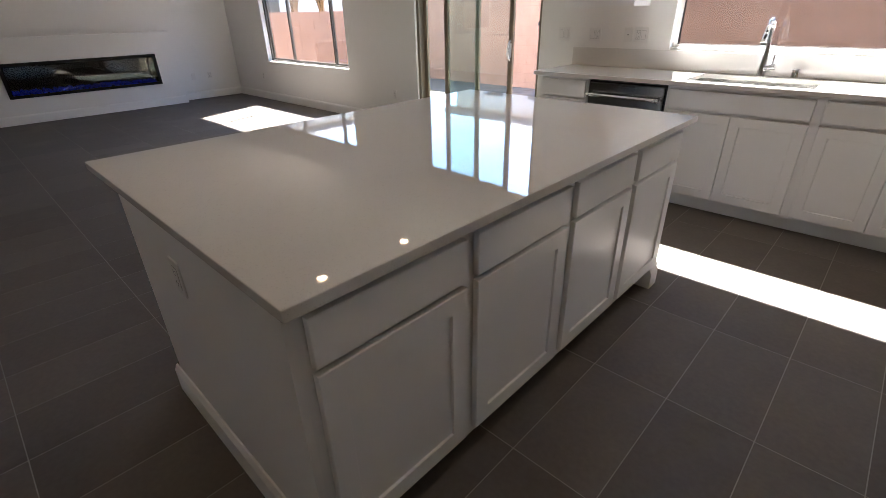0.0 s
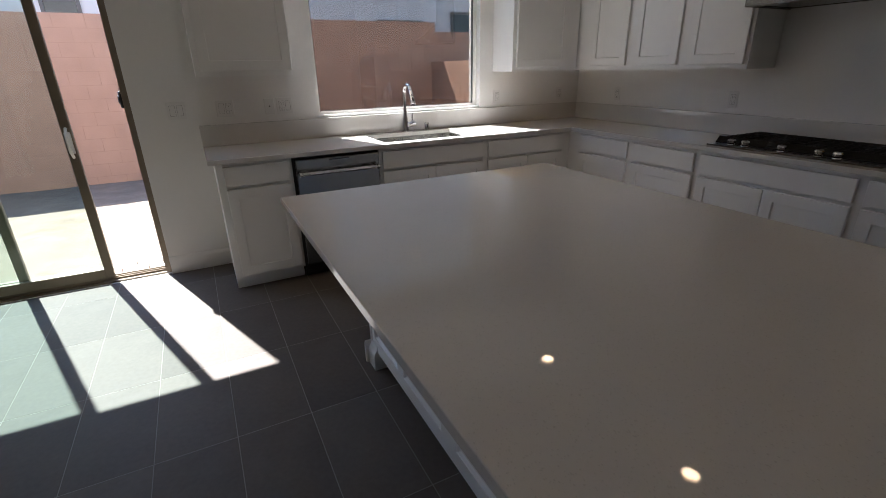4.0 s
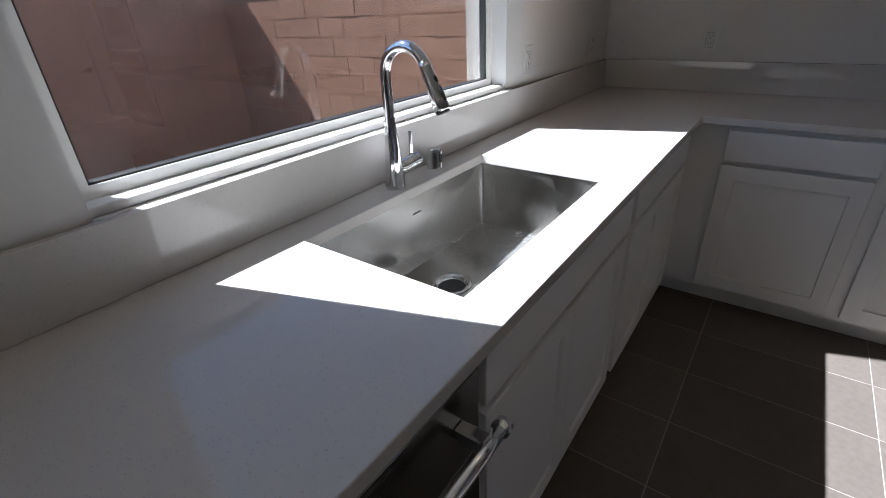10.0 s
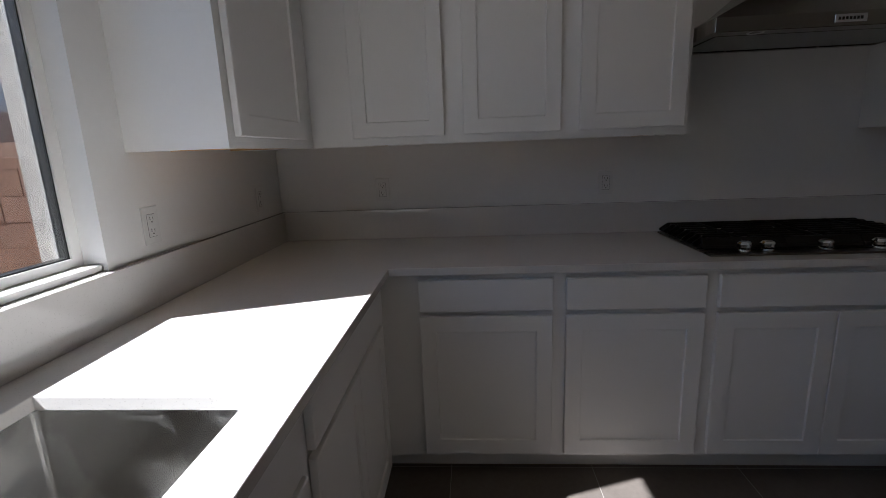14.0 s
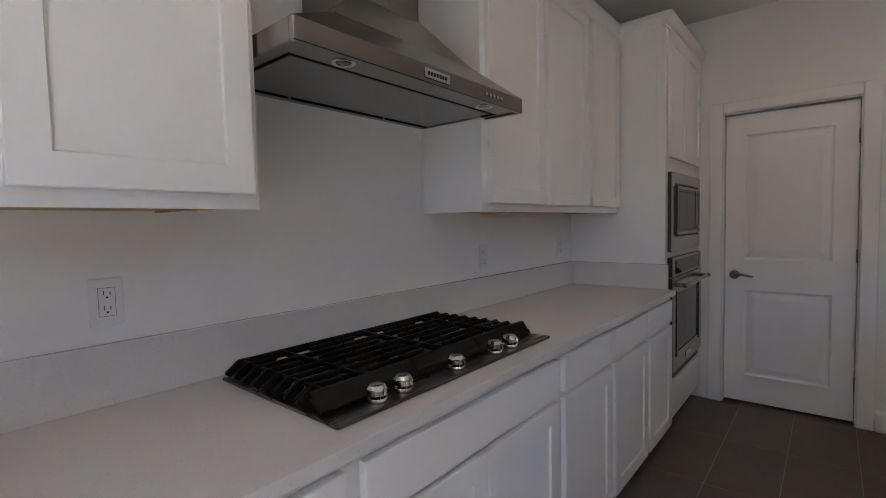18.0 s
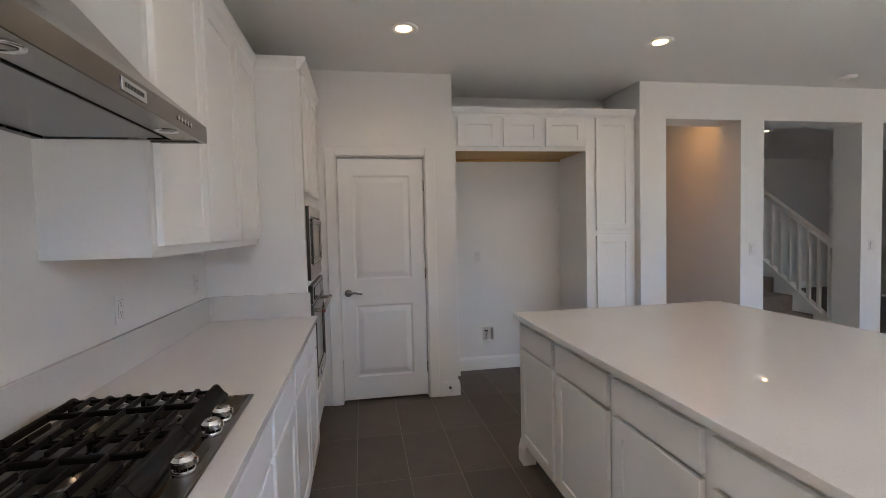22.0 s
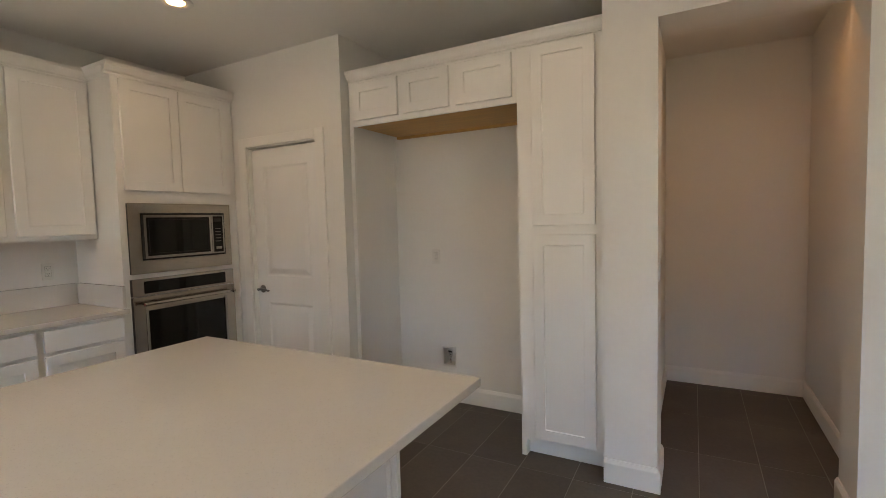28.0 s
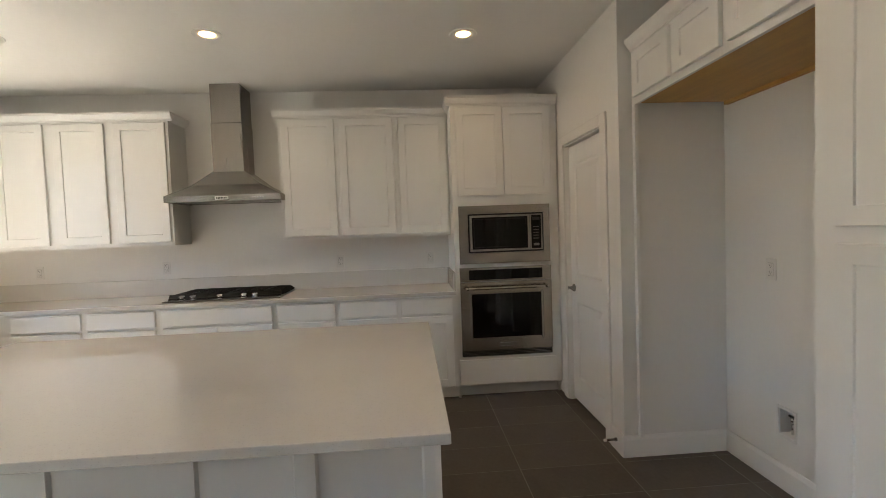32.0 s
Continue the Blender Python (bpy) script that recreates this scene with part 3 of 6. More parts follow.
kwin = thing("window_1", "white vinyl picture window over the kitchen sink", "window", kind="structure")
bm = bmesh.new()
frame_ring(bm, WIN[0], WIN[1], WIN[2] - 0.008, WIN[3], 0.032, 0.066, 0.108)
box(bm, WIN[0], WIN[1], 0.067, 0.108, WIN[2] - 0.0185, WIN[2] - 0.0081)
part("window_frame", bm, VINYL, kwin)
bm = bmesh.new()
frame_ring(bm, WIN[0] + 0.0322, WIN[1] - 0.0322, WIN[2] + 0.0242, WIN[3] - 0.0322, 0.004, 0.072, 0.098)
part("gasket", bm, BLACK, kwin, "thin black glazing gasket")
for y, mat in ((0.074, LOWEGL), (0.090, OUTERGL)):
    pane(kwin, WIN[0] + 0.0324, WIN[1] - 0.0324, WIN[2] + 0.0244, WIN[3] - 0.0324, y, mat)
bm = bmesh.new()
box(bm, WIN[1] + 0.001, WIN[1] + 0.10, 0.161, 0.18, WIN[2] - 0.10, WIN[3] + 0.10)
box(bm, WIN[1] - 0.004, WIN[1] + 0.001, 0.109, 0.18, WIN[2] - 0.014, WIN[3])
part("stucco_surround", bm, ROUGHST, kwin, "rough stucco reveal outside the window")
part("window_sill", bm_box(WIN[0], WIN[1], 0.014, 0.0655, WIN[2] - 0.0185, WIN[2], bevel=0.002), TRIM, kwin, "white painted window sill")
lwin = window("window_2", LWIN, DARKFR, [-8.72, -7.52], "bronze framed three part living room window", 0.07)
part("window_sill", bm_box(LWIN[0] - 0.01, LWIN[1] + 0.01, -0.02, 0.069, LWIN[2] - 0.004, LWIN[2] + 0.014, bevel=0.003), TRIM, lwin, "white window sill")
# window of the front room, in the west wall
w3 = thing("window_3", "dark framed wide window in the front room", "window", pose(XW, 0, 0, 0, 0, 90), kind="structure")
bm = bmesh.new()
frame_ring(bm, -7.78, -6.26, 0.93, HEAD, 0.04, 0.05, 0.12)
part("window_frame", bm, DARKFR, w3)
pane(w3, -7.74, -6.30, 0.97, HEAD - 0.04, 0.08, SCREENGL)

# sliding door: the right leaf stands open by some 0.4 m
sd = thing("door_1", "bronze framed sliding glass patio door, partly open", "door", kind="structure")
bm = bmesh.new()
x0, x1, z0, z1 = SLD
box(bm, x0, x0 + 0.04, 0.03, 0.16, 0, z1)
box(bm, x1 - 0.04, x1, 0.03, 0.16, 0, z1)
box(bm, x0 + 0.04, x1 - 0.04, 0.03, 0.16, z1 - 0.045, z1)
part("door_frame", bm, BRONZE, sd)
bm = bmesh.new()
box(bm, x0 + 0.04, x1 - 0.04, 0.02, 0.17, -0.02, 0.012)
for y in (0.05, 0.085, 0.12):
    box(bm, x0 + 0.04, x1 - 0.04, y, y + 0.006, 0.012, 0.026)
part("threshold", bm, BRONZE, sd, "bronze sliding door track")


def leaf(a, b, y):
    bm = bmesh.new()
    s = 0.055
    box(bm, a, a + s, y, y + 0.035, 0.03, XHEAD - 0.07, bevel=0.003)
    box(bm, b - s, b, y, y + 0.035, 0.03, XHEAD - 0.07, bevel=0.003)
    box(bm, a + s, b - s, y, y + 0.035, 0.03, 0.10)
    box(bm, a + s, b - s, y, y + 0.035, XHEAD - 0.14, XHEAD - 0.07)
    lf = part("door_leaf", bm, BRONZE, sd)
    p = part("pane", bm_box(a + s, b - s, y + 0.015, y + 0.021, 0.10, XHEAD - 0.14), GREENGL, lf, "tinted glass pane")
    return lf


leaf(x0 + 0.04, -4.742, 0.10)
moving = leaf(-5.222, -4.248, 0.05)
bm = bmesh.new()
tube(bm, [(-4.276, 0.05 - d, 0.905 + 0.19 * i / 10) for i, d in enumerate((0, 0.022, 0.036, 0.044, 0.048, 0.05, 0.048, 0.044, 0.036, 0.022, 0))], 0.009, n=10)
part("handle", bm, VINYL, moving, "pale curved pull handle", smooth=True)
part("latch", bm_box(-4.294, -4.258, 0.044, 0.05, 0.93, 1.07, bevel=0.004), VINYL, moving)
bm = bmesh.new()
cyl(bm, 0.075, 1.255, x1 - 0.065, x1 - 0.04, 0.028, 0.02, n=20, axis="x")
box(bm, x1 - 0.06, x1 - 0.04, 0.05, 0.10, 1.20, 1.31, bevel=0.008)
part("bumper", bm, BLACK, sd, "black rubber door bumper", smooth=True)

# ---- pantry door with casing ----
def raised_panel_mesh(w, h):
    """A moulded door panel: a sunk groove round a raised field, front towards -y, origin at its lower left."""
    bm = bmesh.new()
    steps = [(0.0, 0.0), (0.010, 0.007), (0.018, 0.009), (0.026, 0.008), (0.055, 0.002), (0.062, 0.001)]
    rings = [[bm.verts.new(p) for p in ((o, d, o), (w - o, d, o), (w - o, d, h - o), (o, d, h - o))] for o, d in steps]
    for a, b in zip(rings, rings[1:]):
        for i in range(4):
            bm.faces.new([a[i], a[(i + 1) % 4], b[(i + 1) % 4], b[i]])
    bm.faces.new(rings[-1])
    return bm


pd = thing("door_2", "white moulded two panel pantry door, closed", "door", pose(-0.033, YS, 0, 0, 0, 180), kind="structure")
# local x is minus the world's x; the front looks to local -y
X0, X1, DY = 0.717, 1.423, 0.035
PAN = [(X0 + 0.115, X1 - 0.115, 0.21, 0.815), (X0 + 0.115, X1 - 0.115, 1.03, 1.895)]
bm = bmesh.new()
for a, b, c, d in ((X0, X0 + 0.115, 0.020, 2.035), (X1 - 0.115, X1, 0.020, 2.035), (X0 + 0.115, X1 - 0.115, 0.020, 0.21), (X0 + 0.115, X1 - 0.115, 0.815, 1.03), (X0 + 0.115, X1 - 0.115, 1.895, 2.035)):
    box(bm, a, b, DY, DY + 0.035, c, d)
box(bm, X0 + 0.1, X1 - 0.1, DY + 0.012, DY + 0.03, 0.2, 1.9)
leafd = part("door_leaf", bm, DOORP, pd)
for a, b, c, d in PAN:
    p = part("panel", raised_panel_mesh(b - a, d - c), DOORP, leafd)
    p.location = (a, DY, c)
bm = bmesh.new()
for a, b, c, d in ((0.62, 0.703, 0, 2.125), (1.437, 1.52, 0, 2.125), (0.703, 1.437, 2.052, 2.125)):
    box(bm, a, b, -0.016, 0.0, c, d, bevel=0.004)
part("casing", bm, TRIM, pd, "white painted door casing")
bm = bmesh.new()
box(bm, 0.703, 0.712, 0.0, 0.11, 0, 2.052)
box(bm, 1.428, 1.437, 0.0, 0.11, 0, 2.052)
box(bm, 0.712, 1.428, 0.0, 0.11, 2.043, 2.052)
part("jamb", bm, TRIM, pd)
bm = bmesh.new()
lathe(bm, [(0.031, 0), (0.031, 0.006), (0.024, 0.012), (0.012, 0.016), (0.011, 0.045), (0.013, 0.052), (0.004, 0.054)], n=24)
bmesh.ops.rotate(bm, verts=bm.verts[:], matrix=Matrix.Rotation(radians(90), 3, "X"))
tube(bm, [(0, -0.046, 0), (0.02, -0.05, 0.003), (0.05, -0.05, 0.006), (0.08, -0.048, 0.0), (0.105, -0.045, -0.006), (0.115, -0.044, -0.003)], [0.010, 0.010, 0.009, 0.008, 0.007, 0.006], n=12)
h = part("door_handle", bm, NICKEL, leafd, "satin nickel lever handle", smooth=True)
h.location = (0.775, DY, 0.922)
for z in (0.26, 1.07, 1.81):
    bm = bmesh.new()
    cyl(bm, 1.426, DY - 0.004, z - 0.045, z + 0.045, 0.006, n=12)
    part("hinge", bm, NICKEL, leafd, "satin nickel hinge")
ds = thing("door_stop", "small brass spring door stop on the baseboard", "door stop", pose(-1.64, YS + 0.016, 0.075))
bm = bmesh.new()
cyl(bm, 0, 0, 0, 0.012, 0.011, n=16, axis="y")
tube(bm, [(0, 0.01 + 0.005 * i, 0) for i in range(12)], [0.006 + 0.0015 * (i % 2) for i in range(12)], n=10)
part("spring", bm, NICKEL, ds)
bm = bmesh.new()
cyl(bm, 0, 0, 0.066, 0.082, 0.009, n=14, axis="y")
part("rubber_tip", bm, PLATE, ds, "white rubber tip")

# ---- recessed lights ----
def can_light(x, y, watts, colour=(1.0, 0.72, 0.46)):
    c = thing("ceiling_light", "white round recessed ceiling light, switched on", "ceiling light", pose(x, y, CZ), group="recessed ceiling lights")
    bm = bmesh.new()
    lathe(bm, [(0.092, 0.0), (0.092, -0.006), (0.086, -0.009), (0.068, -0.007), (0.0492, -0.0035), (0.049, 0.0)], n=40, cap=False)
    part("trim_ring", bm, PLATE, c, smooth=True)
    bm = bmesh.new()
    lathe(bm, [(0.049, -0.004), (0.03, -0.0042)], n=32)
    part("diffuser", bm, LAMPGLOW, c, "glowing warm white lens")
    can_lamp(x, y, CZ - 0.02, watts, colour=colour)


for x, y in ((-1.24, -4.27), (-3.075, -4.28), (-1.265, -2.61), (-1.25, -1.26), (-3.07, -1.27), (-4.70, -1.21), (-4.69, -2.28), (-6.71, -7.08)):
    can_light(x, y, 0.09)
can_light(-4.25, -5.72, 0.095, (1.0, 0.47, 0.17))

sm = thing("smoke_detector", "white round smoke detector on the ceiling", "smoke detector", pose(-5.33, -4.80, CZ))
bm = bmesh.new()
lathe(bm, [(0.068, 0), (0.068, -0.012), (0.058, -0.03), (0.03, -0.036)], n=32)
part("body", bm, PLATE, sm, smooth=True)
bm = bmesh.new()
lathe(bm, [(0.02, -0.0362), (0.018, -0.042)], n=20)
part("vent", bm, PLATE, sm)
sm2 = copy_thing(sm, pose(-6.46, -4.165, CZ))

# ---- cabinets ----
FACES = {}


def front_mesh(w, h, shaker=True, t=0.02):
    """A cabinet front, its face towards -y at y = -t, its lower left corner at the origin. Flat, or framed with a sunk panel."""
    key = (round(w, 3), round(h, 3), shaker)
    if key not in FACES:
        bm = bmesh.new()
        steps = [(0.0, 0.0), (0.0, -t + 0.0025), (0.0025, -t)]
        if shaker:
            steps += [(0.0605, -t), (0.0615, -t + 0.001), (0.0628, -t + 0.0085), (0.066, -t + 0.009)]
        rings = [[bm.verts.new(p) for p in ((o, d, o), (w - o, d, o), (w - o, d, h - o), (o, d, h - o))] for o, d in steps]
        for a, b in zip(rings, rings[1:]):
            for i in range(4):
                bm.faces.new([a[i], a[(i + 1) % 4], b[(i + 1) % 4], b[i]])
        bm.faces.new(rings[-1]), bm.faces.new(rings[0][::-1])
        FACES[key] = finish("cabinet_front", bm, CAB)
    return FACES[key]


def put_front(name, parent, x0, x1, z0, z1, y, shaker=True, lean=0.0):
    ob = part(name, front_mesh(x1 - x0, z1 - z0, shaker), CAB, parent)
    ob.matrix_local = pose(x0, y, z0, 0, 0, lean)
    return ob


SINKW = pose(0, 0, 0)                        # local x is x, front to -y
COOKW = pose(0, 0, 0, 0, 0, -90)             # local x is -y, front to -x
NICHE = pose(-0.033, -5.77, 0, 0, 0, 180)         # local x is -x, front to +y
ISLE = pose(-2.5, 0, 0, 0, 0, 90)            # local x is y, front to +x
ISLW = pose(-2.5, 0, 0, 0, 0, -90)           # local x is -y, front to -x


def openings(fronts, z0, z1, lap=0.012):
    """The holes behind overlay fronts: fronts that meet share one."""
    holes = []
    for a, b in sorted(fronts):
        if holes and a - holes[-1][1] < 0.012:
            holes[-1][1] = b
        else:
            holes.append([a, b])
    return [(a + lap, b - lap, z0 + lap, z1 - lap) for a, b in holes]


def face_frame(parent, x0, x1, z0, z1, depth, holes, cavity=0.05):
    """The stiles and rails of a cabinet, with openings behind its fronts, and the thin shell round the dark space behind them."""
    bm = bmesh.new()
    zs = sorted({z0, z1, *[min(max(h[k], z0), z1) for h in holes for k in (2, 3)]})
    for lo, hi in zip(zs, zs[1:]):
        row = sorted((h[0], h[1]) for h in holes if h[2] < (lo + hi) / 2 < h[3])
        at = x0
        for a, b in row:
            box(bm, at, a, -depth, -depth + 0.019, lo, hi)
            at = b
        box(bm, at, x1, -depth, -depth + 0.019, lo, hi)
    for a, b, lo, hi in ((x0, x0 + 0.012, z0, z1), (x1 - 0.012, x1, z0, z1), (x0 + 0.012, x1 - 0.012, z0, z0 + 0.012), (x0 + 0.012, x1 - 0.012, z1 - 0.012, z1)):
        box(bm, a, b, -depth + 0.019, -depth + cavity, lo, hi)
    return part("face_frame", bm, CAB, parent)


def base_cabinet(m, x0, x1, drawers, doors, label, depth=0.61, back=0.0, group="base cabinets", toe=0.075, dz=(0.735, 0.861), pz=(0.122, 0.714), lid=0.882):
    c = thing("base_cabinet", label, "cabinet", m, group)
    bm = bmesh.new()
    front = depth - (0.05 if doors else 0.0)
    prof = [(-back, 0.0), (-back, lid), (-front, lid), (-front, 0.10), (-depth + toe, 0.10), (-depth + toe, 0.0)]
    extrude_profile(bm, prof, x0, x1, "x")
    part("body", bm, CAB, c)
    if doors:
        face_frame(c, x0, x1, 0.10, lid, depth, openings(doors, *pz) + (openings(drawers, *dz) if dz[1] < lid else []))
    for a, b in drawers:
        put_front("drawer_front", c, a, b, *dz, -depth - 0.0035, shaker=False)
    for i, (a, b) in enumerate(doors):
        put_front("door", c, a, b, *pz, -depth - 0.0035, lean=0.12 if i % 2 else -0.06)
    return c


W1, W2 = "white base cabinet with one drawer and shaker door", "white base cabinet with wide drawer and two doors"
base_cabinet(SINKW, -3.465, -3.005, [(-3.425, -3.025)], [(-3.425, -3.025)], W1 + " beside the dishwasher")
base_cabinet(SINKW, -2.392, -1.495, [(-2.372, -1.520)], [(-2.372, -1.950), (-1.946, -1.520)], "white sink base cabinet with a false drawer front and two doors", lid=0.60)
sink_base = bpy.data.objects["base_cabinet.001"]
bm = bmesh.new()
box(bm, -2.392, -1.495, -0.61, -0.596, 0.601, 0.882)
box(bm, -2.392, -2.374, -0.595, 0.0, 0.601, 0.882)
box(bm, -1.513, -1.495, -0.595, 0.0, 0.601, 0.882)
part("face_frame", bm, CAB, sink_base)
base_cabinet(SINKW, -1.495, -0.61, [(-1.468, -0.705)], [(-1.468, -1.084), (-1.080, -0.705)], W2)
base_cabinet(COOKW, 0.0, 1.295, [(0.762, 1.272)], [(0.762, 1.272)], W1 + " in the corner")
base_cabinet(COOKW, 1.295, 1.855, [(1.322, 1.832)], [(1.322, 1.832)], W1)
base_cabinet(COOKW, 1.855, 2.755, [(1.880, 2.732)], [(1.880, 2.303), (2.307, 2.732)], W2 + " under the cooktop")
base_cabinet(COOKW, 2.755, 3.25, [(2.778, 3.230)], [(2.778, 3.230)], W1)
base_cabinet(COOKW, 3.25, 3.745, [(3.270, 3.728)], [(3.270, 3.728)], W1)
base_cabinet(COOKW, 3.745, 4.222, [(3.765, 4.185)], [(3.765, 4.185)], W1 + " by the oven")


def crown(parent, segs, top=2.49, low=2.42, name="crown"):
    """Crown moulding along segments (x0, x1, y of the cabinet face)."""
    for x0, x1, y in segs:
        bm = bmesh.new()
        prof = [(y + 0.01, low), (y - 0.008, low), (y - 0.010, low + 0.012), (y - 0.022, low + 0.022), (y - 0.040, low + 0.052), (y - 0.042, top), (y + 0.01, top)]
        extrude_profile(bm, prof, x0, x1, "x")
        part(name, bm, CAB, parent)


def wall_cabinet(m, x0, x1, doors, label, depth=0.305, z0=1.372, z1=2.43, dz=(1.405, 2.405), ends=(False, False), group="wall cabinets"):
    c = thing("wall_cabinet", label, "cabinet", m, group)
    bm = bmesh.new()
    box(bm, x0, x1, -depth + 0.05, 0.0, z0 + 0.02, z1)
    box(bm, x0, x0 + 0.015, -depth + 0.02, 0.0, z0, z0 + 0.02)
    box(bm, x1 - 0.015, x1, -depth + 0.02, 0.0, z0, z0 + 0.02)
    part("body", bm, CAB, c)
    face_frame(c, x0, x1, z0 + 0.02, z1, depth, openings(doors, *dz))
    part("light_rail", bm_box(x0, x1, -depth, -depth + 0.02, z0, z0 + 0.0199), CAB, c)
    bm = bmesh.new()
    box(bm, x0 + 0.015, x1 - 0.015, -depth + 0.02, -0.001, z0 + 0.006, z0 + 0.019)
    for xx in (x0 + 0.30 * (x1 - x0), x1 - 0.11):
        box(bm, xx - 0.010, xx + 0.010, -depth + 0.02, -0.001, z0 + 0.001, z0 + 0.006)
    part("underside", bm, WOOD, c, "bare maple underside")
    for i, (a, b) in enumerate(doors):
        put_front("door", c, a, b, *dz, -depth - 0.0035, lean=0.1 if i % 2 else -0.08)
    crown(c, [(x0 - (0.04 if ends[0] else 0), x1 + (0.04 if ends[1] else 0), -depth)])
    for k, e in enumerate(ends):
        if e:
            bm = bmesh.new()
            xx, s = (x0, -1) if k == 0 else (x1, 1)
            prof = [(xx, 2.42), (xx + s * 0.010, 2.432), (xx + s * 0.022, 2.442), (xx + s * 0.040, 2.472), (xx + s * 0.042, 2.49), (xx, 2.49)]
            extrude_profile(bm, prof, -depth, 0.0, "y")
            part("crown", bm, CAB, c)
    return c


wall_cabinet(SINKW, -3.465, -2.865, [(-3.435, -2.870)], "white painted wall cabinet with one door beside the window", z0=1.388, dz=(1.420, 2.405), ends=(True, True))
wall_cabinet(SINKW, -1.035, -0.327, [(-1.002, -0.460)], "white painted corner wall cabinet with one shaker door", ends=(True, False))
wall_cabinet(COOKW, 0.0, 1.862, [(0.480, 0.868), (0.948, 1.348), (1.425, 1.842)], "white painted wall cabinet with three shaker doors", ends=(False, True))
wall_cabinet(COOKW, 2.765, 4.222, [(2.795, 3.240), (3.282, 3.742), (3.788, 4.205)], "white painted wall cabinet with three shaker doors beside the hood", ends=(True, False))

# tall oven cabinet
TD = 0.585
oc = thing("oven_cabinet", "tall white painted cabinet that holds the microwave and oven", "cabinet", COOKW)
bm = bmesh.new()
wall_with_holes(bm, 4.222, 5.105, 0.10, 1.66, -TD, -TD + 0.02, [(4.29, 5.01, 0.37, 1.075)])
part("lower_frame", bm, CAB, oc)
face_frame(oc, 4.222, 5.105, 1.6602, 2.45, TD, [(4.274, 5.033, 1.702, 2.398)])
part("side_panel", bm_box(4.222, 4.24, -TD + 0.0505, 0.0, 0.0, 2.45), CAB, oc)
part("side_panel", bm_box(5.087, 5.105, -TD + 0.0505, 0.0, 0.0, 2.45), CAB, oc)
part("lower_side", bm_box(4.222, 4.24, -TD + 0.0202, -TD + 0.0503, 0.0, 1.66), CAB, oc)
part("inner_back", bm_box(4.2402, 5.0868, -TD + 0.051, -TD + 0.06, 1.66, 2.43), CAB, oc)
part("top_panel", bm_box(4.24, 5.087, -TD + 0.0505, 0.0, 2.43, 2.45), CAB, oc)
part("toe_kick", bm_box(4.24, 5.087, -TD + 0.075, -TD + 0.09, 0.0, 0.10), CAB, oc)
put_front("door", oc, 4.262, 4.648, 1.69, 2.41, -TD - 0.0035)
put_front("door", oc, 4.652, 5.045, 1.69, 2.41, -TD - 0.0035)
put_front("drawer_front", oc, 4.235, 5.055, 0.115, 0.325, -TD - 0.0035, shaker=False)
crown(oc, [(4.18, 5.105, -TD)], top=2.50, low=2.425)
bm = bmesh.new()
prof = [(4.222, 2.425), (4.212, 2.437), (4.200, 2.447), (4.182, 2.477), (4.180, 2.50), (4.222, 2.50)]
extrude_profile(bm, prof, -TD, 0.0, "y")
part("crown", bm, CAB, oc)

# ---- microwave and oven ----
mw = thing("microwave", "stainless steel built-in microwave with a trim frame", "microwave", COOKW)
A0, A1, B0, B1, F = 4.262, 5.022, 1.128, 1.606, -TD - 0.002
I0, I1, J0, J1 = A0 + 0.076, A1 - 0.052, B0 + 0.088, B1 - 0.066
bm = bmesh.new()
wall_with_holes(bm, A0, A1, B0, B1, F - 0.022, F - 0.019, [(I0, I1, J0, J1)])
part("trim_frame", bm, STEELH, mw, "brushed stainless trim frame")
bm = bmesh.new()
wall_with_holes(bm, A0 + 0.002, A1 - 0.002, B0 + 0.002, B1 - 0.002, F - 0.0188, F, [(I0, I1, J0, J1)])
part("trim_back", bm, BLACK, mw, "black folded edge behind the trim")
bm = bmesh.new()
frame_ring(bm, I0 + 0.001, I1 - 0.001, J0 + 0.001, J1 - 0.001, 0.012, F - 0.008, F)
part("gap", bm, BLACK, mw)
bm = bmesh.new()
frame_ring(bm, I0 + 0.014, I1 - 0.120, J0 + 0.014, J1 - 0.014, 0.017, F - 0.034, F - 0.031)
part("door", bm, KNOBST, mw, "bright stainless door frame")
part("door_body", bm_box(I0 + 0.014, I1 - 0.1205, F - 0.0308, F + 0.1, J0 + 0.014, J1 - 0.014), BLACK, mw, "black sides of the door")
part("control_body", bm_box(I1 - 0.1178, I1 - 0.014, F - 0.0308, F + 0.1, J0 + 0.014, J1 - 0.014), BLACK, mw)
part("window", bm_box(I0 + 0.0312, I1 - 0.1372, F - 0.0325, F - 0.0309, J0 + 0.0312, J1 - 0.0312), DARKGL, mw, "black glass window")
bm = bmesh.new()
frame_ring(bm, I0 + 0.046, I1 - 0.150, J0 + 0.046, J1 - 0.046, 0.003, F - 0.0335, F - 0.0326)
part("window_border", bm, BLACK, mw)
bm = bmesh.new()
frame_ring(bm, I1 - 0.118, I1 - 0.014, J0 + 0.014, J1 - 0.014, 0.011, F - 0.034, F - 0.031)
part("control_frame", bm, KNOBST, mw)
part("control_panel", bm_box(I1 - 0.1068, I1 - 0.0252, F - 0.0328, F - 0.0309, J0 + 0.0252, J1 - 0.0252), DARKGL, mw, "black glass control panel")
part("display", bm_box(I1 - 0.096, I1 - 0.036, F - 0.0338, F - 0.0329, J1 - 0.066, J1 - 0.042), BLACK, mw)
for i in range(5):
    part("button", bm_box(I1 - 0.090, I1 - 0.042, F - 0.0336, F - 0.0329, J0 + 0.105 + 0.024 * i, J0 + 0.110 + 0.024 * i), NICKEL, mw)
